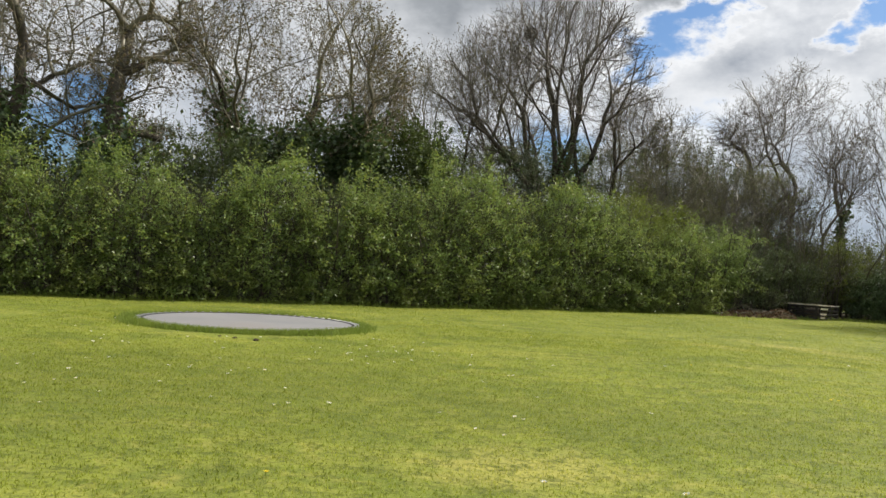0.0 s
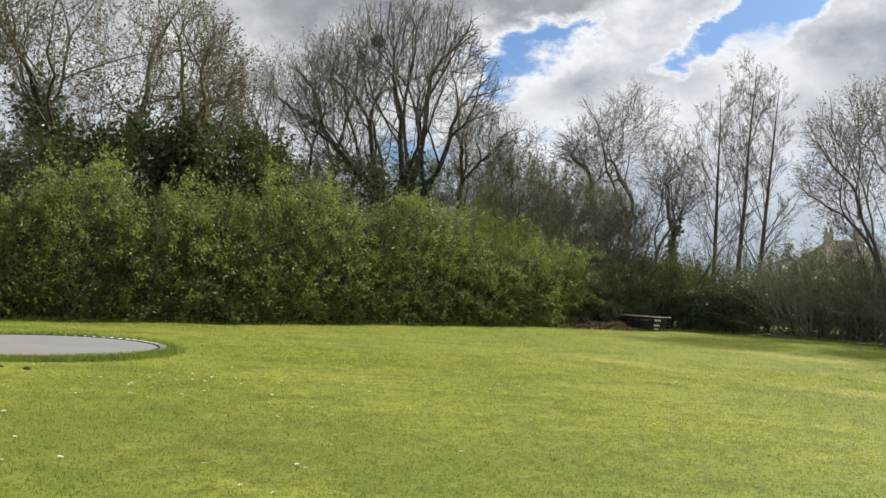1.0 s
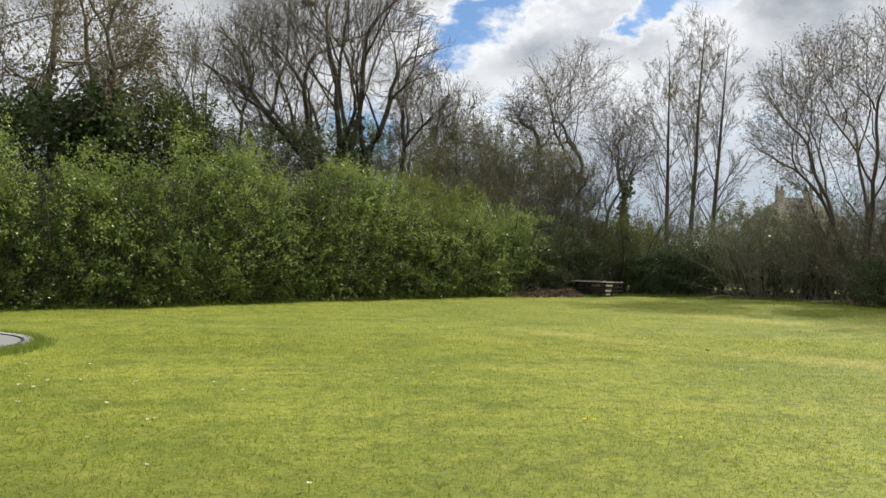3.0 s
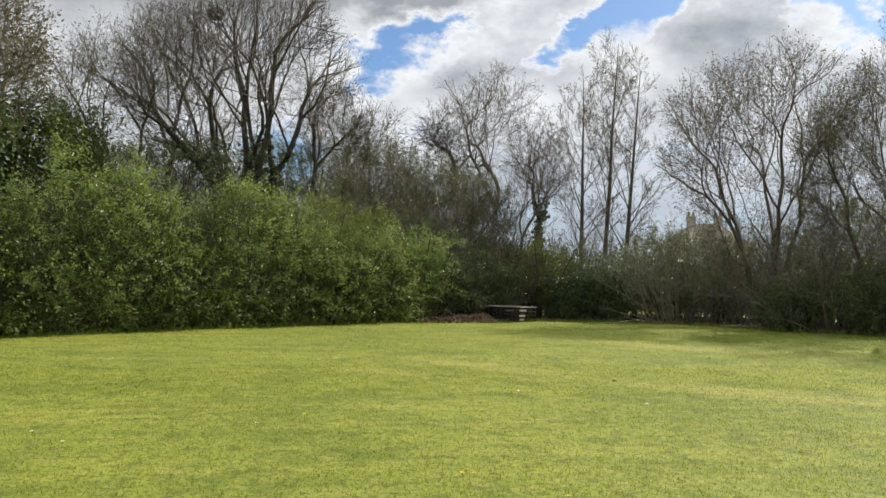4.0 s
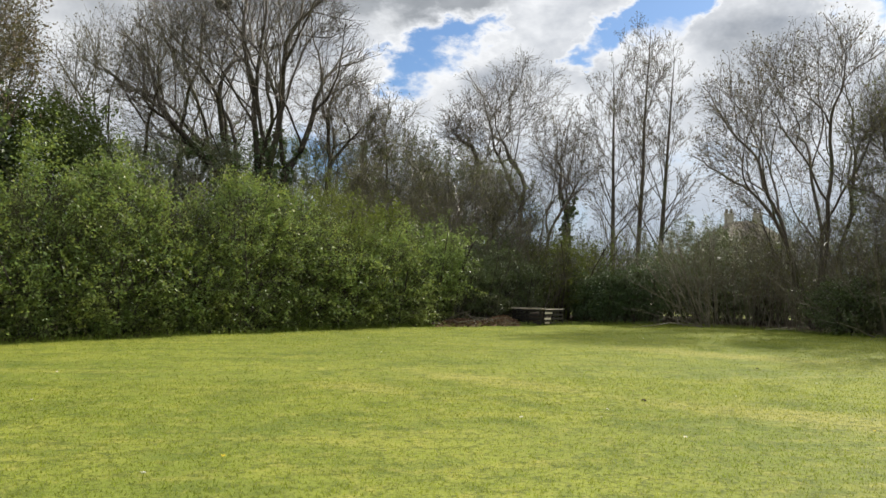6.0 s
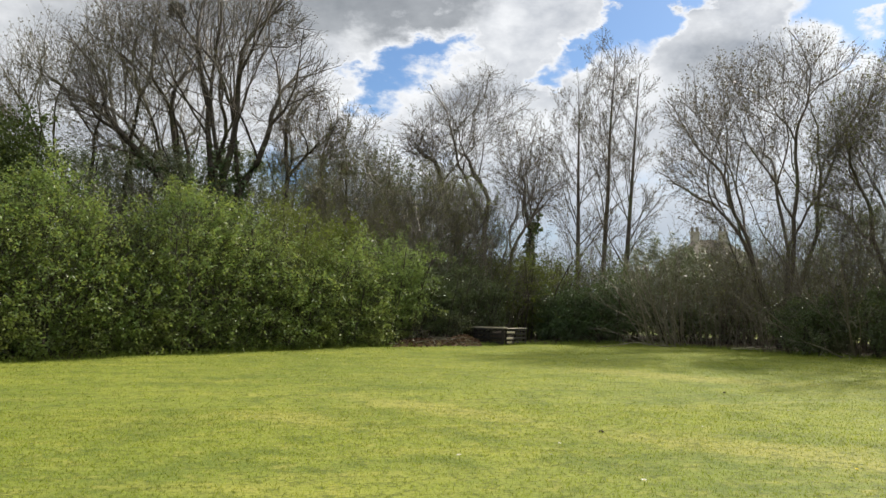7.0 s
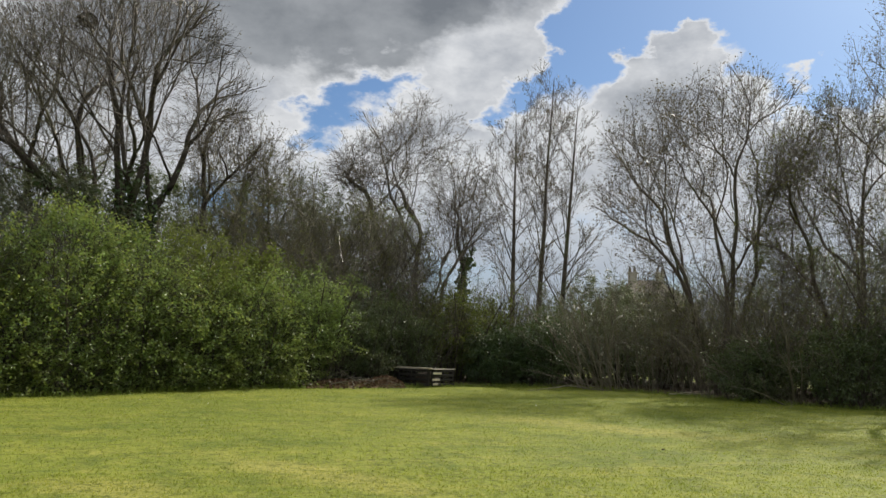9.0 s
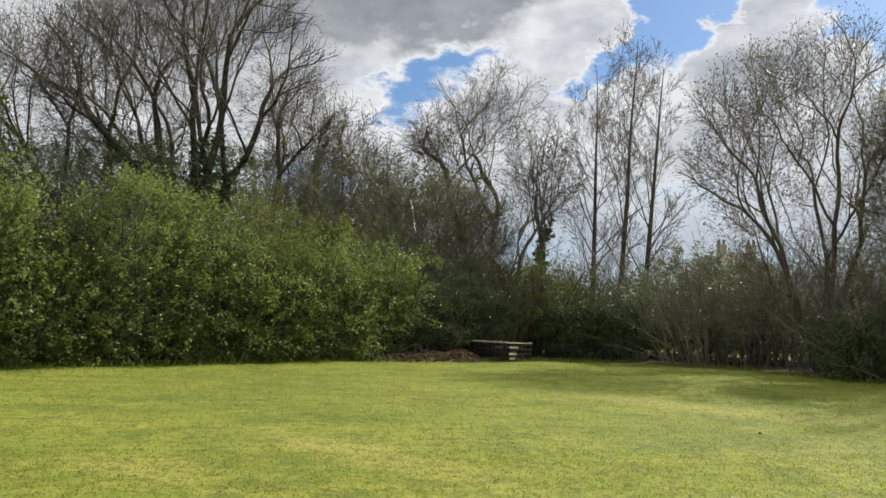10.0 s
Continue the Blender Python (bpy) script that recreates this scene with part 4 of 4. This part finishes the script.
coppice(50, "hazel", (24.4, 37.8, 0), 5.2, 2.6, "leafless hazel with straight grey-brown stems", 60, TWIG, lean=16, buds=1500)
coppice(43, "thicket", (24.6, 31.6, 0), 5.8, 2.2, "dark leafless thicket of thin stems", 60, TWIG, lean=20, twigs=9, buds=2000)
coppice(44, "thicket", (26.4, 29.0, 0), 6.4, 2.4, "dark leafless thicket of thin stems", 60, TWIG, lean=22, twigs=9, buds=2000)
coppice(45, "thicket", (28.2, 25.8, 0), 6.8, 2.4, "dark leafless thicket of thin stems", 60, TWIG, lean=22, twigs=9, buds=2000)
coppice(46, "hazel", (24.2, 30.4, 0), 3.8, 1.8, "leafless shrub with long pale leaning whips", 24, lean=42, toward=290, thick=0.026, twigs=4)
coppice(47, "thicket", (13.6, 39.6, 0), 4.8, 1.6, "thin grey leafless shrub behind the bin", 34, TWIG, lean=18, buds=900)
coppice(48, "thicket", (18.0, 41.4, 0), 5.0, 2.4, "leafless shrub just greening in the corner", 44, TWIG, lean=18, buds=2000)
coppice(49, "thicket", (10.2, 39.4, 0), 5.8, 1.9, "thin grey leafless shrub", 44, TWIG, lean=16, buds=900)


# ---- far distance ----
def build_far_wood():
    """Rows of twiggy growth well behind the trees, too far to be told apart."""
    rng = np.random.default_rng(9)
    vs, qs, base = [], [], 0
    spots = []
    for x in np.arange(-70, 80, 1.7):
        y = 56 + 0.10 * (x - 10) + rng.uniform(-4, 4) + 0.004 * (x - 10) ** 2
        h = rng.uniform(7.0, 10.0) if x < 14 else rng.uniform(3.2, 4.6)
        k = 5
        start = np.c_[rng.normal(x, 1.0, k), rng.normal(y, 1.0, k), np.zeros(k)]
        lines, radii = grow(rng, start, np.tile([0, 0, 1.0], (k, 1)) + rng.normal(size=(k, 3)) * 0.25, rng.uniform(0.6, 1.05, k) * h, np.full(k, 0.05), 5, 0.1, 0.0)
        s, w, ln, r = offshoots(rng, lines, radii, np.full(k, h), 9, 0.1, 45, 0.35, 0.5)
        l2, r2 = grow(rng, s, w, ln, r, 3, 0.15, 0.02)
        for l, r in ((lines, radii), (l2, np.maximum(r2, 0.016))):
            v, q = tubes(l, r, 3)
            vs.append(v), qs.append(q + base)
            base += len(v)
        spots.append(np.repeat(l2[:, 1:].reshape(-1, 3), 2, 0) + rng.normal(size=(180, 3)) * 0.35)
    v, q = leaves(rng, np.concatenate(spots), 0.22, 0.0)
    tagged(new("far_leaf_growth", mesh_of("far_leaf_growth", v, q, DULL)), "thin brown-green leaf of the distant scrub", "woodland", kind="stuff")
    tagged(new("far_scrub", mesh_of("far_scrub", np.concatenate(vs), np.concatenate(qs), BROWNTWIG)), "distant belt of bare brown scrub", "woodland", kind="stuff")


build_far_wood()


def build_house():
    ob = thing("house", (48.0, 79.4, -0.15), "distant pale rendered house with a hipped roof and chimneys", "house")
    ob.rotation_euler = (0, 0, radians(-28))
    bm = bmesh.new()
    box(bm, (9.0, 8.0, 6.0), (0, 0, 3.0))
    part("wall", bm, STONE, ob)
    bm = bmesh.new()
    v = [bm.verts.new(p) for p in ((-4.9, -4.4, 6), (4.9, -4.4, 6), (4.9, 4.4, 6), (-4.9, 4.4, 6), (-1.3, 0, 8.8), (1.3, 0, 8.8))]
    for f in ((0, 1, 5, 4), (1, 2, 5), (2, 3, 4, 5), (3, 0, 4), (3, 2, 1, 0)):
        bm.faces.new([v[i] for i in f])
    roof = part("roof", bm, SLATE, ob)
    for x in (-1.35, 1.35):
        bm = bmesh.new()
        box(bm, (0.9, 0.6, 1.2), (x, 0, 8.9), 0.03)
        box(bm, (1.05, 0.75, 0.12), (x, 0, 9.54), 0.02)
        stack = part("chimney", bm, STONE, roof, "square chimney stack")
        for dx in (-0.35, 0.3):
            bm = bmesh.new()
            bmesh.ops.create_cone(bm, cap_ends=True, segments=10, radius1=0.16, radius2=0.12, depth=0.5, matrix=Matrix.Translation((x + dx * 0.7, 0, 9.82)))
            part("chimney_pot", bm, SLATE, roof)
    for z in (1.6, 4.4):
        for x in (-2.9, 0.0, 2.9):
            bm = bmesh.new()
            box(bm, (1.1, 0.08, 1.4), (x, -4.03, z))
            w = part("window", bm, PAINT, ob, "white framed window")
            for dx in (-0.26, 0.26):
                bm = bmesh.new()
                box(bm, (0.44, 0.05, 1.22), (x + dx, -4.06, z))
                part("pane", bm, GLASS, w)


build_house()


# ---- the corner: pallet bin and heap ----
def pallet(parent, origin, turn, width=1.08, height=0.60):
    """A pallet on edge: slats on both faces of three upright bearers."""
    for i in range(3):
        d = (i - 1) * (width / 2 - 0.05)
        bm = bmesh.new()
        box(bm, (0.09, 0.09, height), (0, 0, 0), 0.006)
        p = part("bearer", bm, PALLET, parent)
        p.location, p.rotation_euler = (origin[0] + d * math.cos(turn), origin[1] + d * math.sin(turn), height / 2), (0, 0, turn)
    for side in (-0.056, 0.056):
        for j in range(4):
            bm = bmesh.new()
            box(bm, (width, 0.02, 0.085), (0, 0, 0), 0.004)
            p = part("slat", bm, PALLET, parent)
            p.location = (origin[0] - side * math.sin(turn), origin[1] + side * math.cos(turn), 0.06 + j * (height - 0.11) / 3)
            p.rotation_euler = (0, 0.006 * ((j * 7) % 3 - 1), turn)


def build_bin():
    left, front, right = Vector((12.3, 37.6)), Vector((13.22, 36.3)), Vector((14.35, 37.1))
    back = left + right - front
    ob = thing("compost_bin", (front.x, front.y, 0.03), "weathered square compost bin made of wooden pallets on edge", "compost bin")
    for p, q in ((left, front), (front, right), (back, right), (left, back)):
        d, mid = q - p, (p + q) / 2 - front
        pallet(ob, (mid.x, mid.y), math.atan2(d.y, d.x), d.length - 0.14)
    # pale slats over the corner: sunlight on the slat ends, put into the colour
    d = (right - front).normalized()
    for z, length, shift in ((0.47, 0.50, 0.02), (0.24, 0.42, 0.0), (0.08, 0.30, 0.03)):
        bm = bmesh.new()
        box(bm, (length, 0.022, 0.075), (0, 0, 0), 0.004)
        p = part("new_slat", bm, PLANK, ob, "pale slat painted as a sunlit slat end")
        p.location, p.rotation_euler = (d.x * (length / 2 + shift) + d.y * 0.085, d.y * (length / 2 + shift) - d.x * 0.085, z), (0, 0.02, math.atan2(d.y, d.x))
    mid = (left + right) / 2
    # added dark mound that stands in for the shade inside the bin
    bm = bmesh.new()
    bmesh.ops.create_icosphere(bm, subdivisions=3, radius=0.6)
    for v in bm.verts:
        v.co = Vector((v.co.x, v.co.y, max(v.co.z, 0.0) * 0.8)) * (1 + 0.15 * noise.noise(v.co * 5))
    c = tagged(part("compost", bm, SOIL, None), "dark compost mound added to stand in for the shade inside the bin", "compost")
    c.location = (mid.x, mid.y, 0.03)
    # thin boards and a cut plank lying along the top edges
    for p, q, along_by, length, wide, turn in ((left, front, 0.42, 1.7, 0.07, 0.02), (left, front, 0.80, 0.7, 0.16, -0.03), (front, right, 0.25, 0.62, 0.2, 0.0), (front, right, 0.72, 0.9, 0.07, 0.03), (left, front, 0.3, 1.1, 0.05, -0.05)):
        d = q - p
        at = p + d * along_by
        bm = bmesh.new()
        box(bm, (length, wide, 0.028), (0, 0, 0), 0.005)
        b = tagged(part("board", bm, PLANK, None), "pale thin board laid along the top of the pallet bin", "board", "boards on the bin")
        b.location, b.rotation_euler = (at.x, at.y, 0.03 + 0.60 + 0.016 + (0.03 if wide == 0.05 or wide == 0.16 else 0.0)), (0, 0, math.atan2(d.y, d.x) + turn)


build_bin()


def build_heap():
    rng = np.random.default_rng(12)
    ob = thing("brush_heap", (10.4, 35.75, 0), "low heap of brown leaves and cut sticks", "brush heap")
    k = 5200
    x = rng.uniform(-1.9, 1.75, k)
    tall = 0.36 * np.exp(-((x - 1.1) / 0.7) ** 2) + 0.24 * np.exp(-((x + 0.7) / 1.0) ** 2)
    y = rng.normal(0, 0.33, k)
    z = tall * np.exp(-(y / 0.4) ** 2) * rng.uniform(0.7, 1.0, k) + 0.03
    pts = np.stack([x, y + x * 0.36, z], 1)
    v, q = leaves(rng, pts, 0.11, 0.6)
    piece("leaf_mould", mesh_of("leaf_mould", v, q, FALLEN), ob, "brown fallen leaves", "stuff")
    m = 60
    s = np.stack([rng.uniform(-1.7, 1.6, m), rng.normal(0, 0.25, m), rng.uniform(0.05, 0.3, m)], 1)
    s[:, 1] += s[:, 0] * 0.36
    way = rng.normal(size=(m, 3)) * np.array([1, 0.6, 0.22])
    l, r = grow(rng, s, way, rng.uniform(0.4, 1.1, m), rng.uniform(0.010, 0.022, m), 5, 0.1, -0.05)
    l[..., 2] = np.maximum(l[..., 2], 0.02)
    for i in range(m):
        v, q = tubes(l[i:i + 1], r[i:i + 1], 5)
        piece("stick", mesh_of("stick", v, q, PALETWIG if i % 3 == 0 else BROWNTWIG, True), ob)
    for px, py, a, ln in ((22.3, 33.6, 0.3, 1.2), (21.9, 33.9, -0.2, 0.9), (22.6, 33.4, 0.9, 0.8)):
        l, r = grow(rng, np.array([[0, 0, 0.02]]), np.array([[math.cos(a), math.sin(a), 0.03]]), np.array([ln]), np.array([0.03]), 6, 0.05, 0.0)
        v, q = tubes(l, r, 6)
        st = tagged(new("fallen_branch", mesh_of("fallen_branch", v, q, PLANK, True)), "pale fallen branch lying on the lawn's edge", "branch", "fallen branches")
        st.location = (px - 0.4, py, 0.03)


build_heap()


# ---- small things in the lawn ----
def flower(name, label, petal, petals, size, category):
    ob = thing(name, (0, 0, -5), label, category, name + "s in the lawn")
    line = np.array([[[0, 0, 0], [0.004, 0.0, 0.02], [0.0, 0.004, 0.045]]])
    v, q = tubes(line, np.full((1, 3), 0.0025), 4)
    piece("stalk", mesh_of("stalk", v, q, BLADE), ob)
    verts, quads = [], []
    for i in range(petals):
        a = 2 * math.pi * i / petals
        c, s = math.cos(a), math.sin(a)
        w = size * 2.2 / petals
        for r, o, z in ((0.2, -w, 0.046), (1.0, -w, 0.052), (1.0, w, 0.052), (0.2, w, 0.046)):
            verts.append((c * r * size - s * o, s * r * size + c * o, z + 0.002 * (i % 2)))
        quads.append([4 * i, 4 * i + 1, 4 * i + 2, 4 * i + 3])
    piece("petals", mesh_of("petals", verts, quads, petal), ob)
    bm = bmesh.new()
    bmesh.ops.create_icosphere(bm, subdivisions=1, radius=size * 0.38, matrix=Matrix.Translation((0, 0, 0.05)) @ Matrix.Diagonal((1, 1, 0.5, 1)))
    part("flower_centre", bm, YELLOW, ob)
    return ob


def scatter_flowers():
    rng = random.Random(5)
    daisy = flower("daisy", "small white daisy in the short grass", PETAL, 12, 0.016, "flower")
    dandelion = flower("dandelion", "yellow dandelion in the short grass", YELLOW, 14, 0.020, "flower")
    spots = []
    for cx, cy, k, sp in ((-2.0, 11.4, 22, 0.7), (-2.1, 10.1, 6, 0.5), (-5.6, 10.0, 12, 0.9), (-6.3, 11.8, 7, 0.9), (-0.05, 9.3, 3, 0.2), (-4.3, 8.0, 6, 0.6), (-3.6, 7.2, 7, 0.7), (-1.2, 6.2, 8, 0.9), (1.0, 5.6, 5, 0.8), (-4.2, 6.0, 6, 0.5), (1.6, 9.6, 5, 1.2), (4.0, 16.0, 6, 3.0), (12.0, 20.0, 8, 5.0), (6.0, 28.0, 6, 3.0), (-2.0, 17.5, 5, 1.2)):
        spots += [(rng.gauss(cx, sp), rng.gauss(cy, sp)) for _ in range(k)]
    first = True
    for x, y in spots:
        m = pose(x, y, float(swell(x, y)) - 0.005, rng.uniform(-12, 12), rng.uniform(-12, 12), rng.uniform(0, 360)) @ Matrix.Scale(rng.uniform(1.0, 1.5), 4)
        if first:
            daisy.matrix_basis, first = m, False
        else:
            c = copy_thing(daisy, m)
            c.matrix_basis = m
    first = True
    for x, y in ((-1.40, 4.06), (3.86, 9.36), (3.95, 9.33), (3.92, 9.45), (4.43, 8.56), (2.8, 12.2), (9.5, 13.0)):
        m = pose(x, y, float(swell(x, y)) - 0.008, rng.uniform(-10, 10), rng.uniform(-10, 10), rng.uniform(0, 360))
        if first:
            dandelion.matrix_basis, first = m, False
        else:
            copy_thing(dandelion, m)


scatter_flowers()


def build_clods():
    rng = random.Random(8)
    for x, y, s in ((8.05, 15.6, 0.032), (-4.6, 12.2, 0.04), (-4.2, 12.1, 0.045), (-4.9, 12.3, 0.035), (12.3, 19.7, 0.026)):
        bm = bmesh.new()
        bmesh.ops.create_icosphere(bm, subdivisions=2, radius=s)
        for v in bm.verts:
            v.co *= 1 + 0.35 * noise.noise(v.co * 25 + Vector((x, y, 0)))
            v.co.z = v.co.z * 0.6
        c = tagged(part("soil_clod", bm, SOIL, None), "small dark clod of earth on the lawn", "soil clod", "clods on the lawn")
        c.location = (x, y, float(swell(x, y)) + s * 0.3)


build_clods()


# ---- grass blades ----
def blades(rng, x, y, tall, wide, material, name, label):
    k = len(x)
    a = rng.uniform(0, 2 * np.pi, k)
    h = tall * rng.uniform(0.5, 1.3, k)
    bend = rng.uniform(0.2, 0.9, k) * h
    z = swell(x, y)
    c, s = np.cos(a), np.sin(a)
    w = wide * rng.uniform(0.7, 1.3, k) / 2
    b = rng.uniform(0, 2 * np.pi, k)
    root1 = np.stack([x - s * w, y + c * w, z - 0.004], 1)
    root2 = np.stack([x + s * w, y - c * w, z - 0.004], 1)
    tip = np.stack([x + np.cos(b) * bend, y + np.sin(b) * bend, z + h], 1)
    verts = np.stack([root1, root2, tip], 1).reshape(-1, 3)
    tagged(new(name, mesh_of(name, verts, np.arange(3 * k).reshape(k, 3), material)), label, "grass", kind="stuff")


def build_grass():
    rng = np.random.default_rng(21)
    def off_mat(x, y):
        return np.hypot(x - TRAMP[0], y - TRAMP[1]) > TRAMP_R + 0.03
    x, y = rng.uniform(-9, 16, 370000), rng.uniform(2.9, 18, 370000)
    keep = off_mat(x, y) & (x > -0.62 * y - 1.5) & (x < 1.25 * y + 3.5) & (rng.uniform(0, 1, len(x)) < np.clip(9.0 / y, 0.25, 1.0))
    blades(rng, x[keep], y[keep], 0.021, 0.011, BLADE, "lawn_grass", "short mown grass of the lawn")
    x, y = rng.uniform(-14, 25, 170000), rng.uniform(14, 38.5, 170000)
    edge = np.interp(x, [p[0] for p in HEDGE_FOOT + CORNER[1:4]], [p[1] for p in HEDGE_FOOT + CORNER[1:4]])
    keep = off_mat(x, y) & (y < edge) & (x < 28 - 0.22 * (y - 14))
    blades(rng, x[keep], y[keep], 0.022, 0.018, BLADE, "far_lawn_grass", "short mown grass of the far lawn")
    px, py = [], []
    for points, total in ((HEDGE_FOOT, 33.0), (CORNER, 27.0)):
        for s in np.arange(0, total, 0.006):
            ax, ay, a = along(points, s)
            d = rng.normal(0.12, 0.26)
            px.append(ax - math.sin(a) * d), py.append(ay + math.cos(a) * d)
    blades(rng, np.array(px), np.array(py), 0.16, 0.016, LONG, "edge_grass", "longer uncut grass along the hedge's foot")
    t = np.concatenate([rng.uniform(0, 2 * np.pi, 7000), rng.normal(-1.25, 0.75, 9000)])
    r = TRAMP_R - 0.07 + np.abs(rng.normal(0, 0.13, 16000))
    blades(rng, TRAMP[0] + r * np.cos(t), TRAMP[1] + r * np.sin(t), 0.115, 0.013, LONG, "rim_grass", "longer grass round the trampoline's rim")


build_grass()
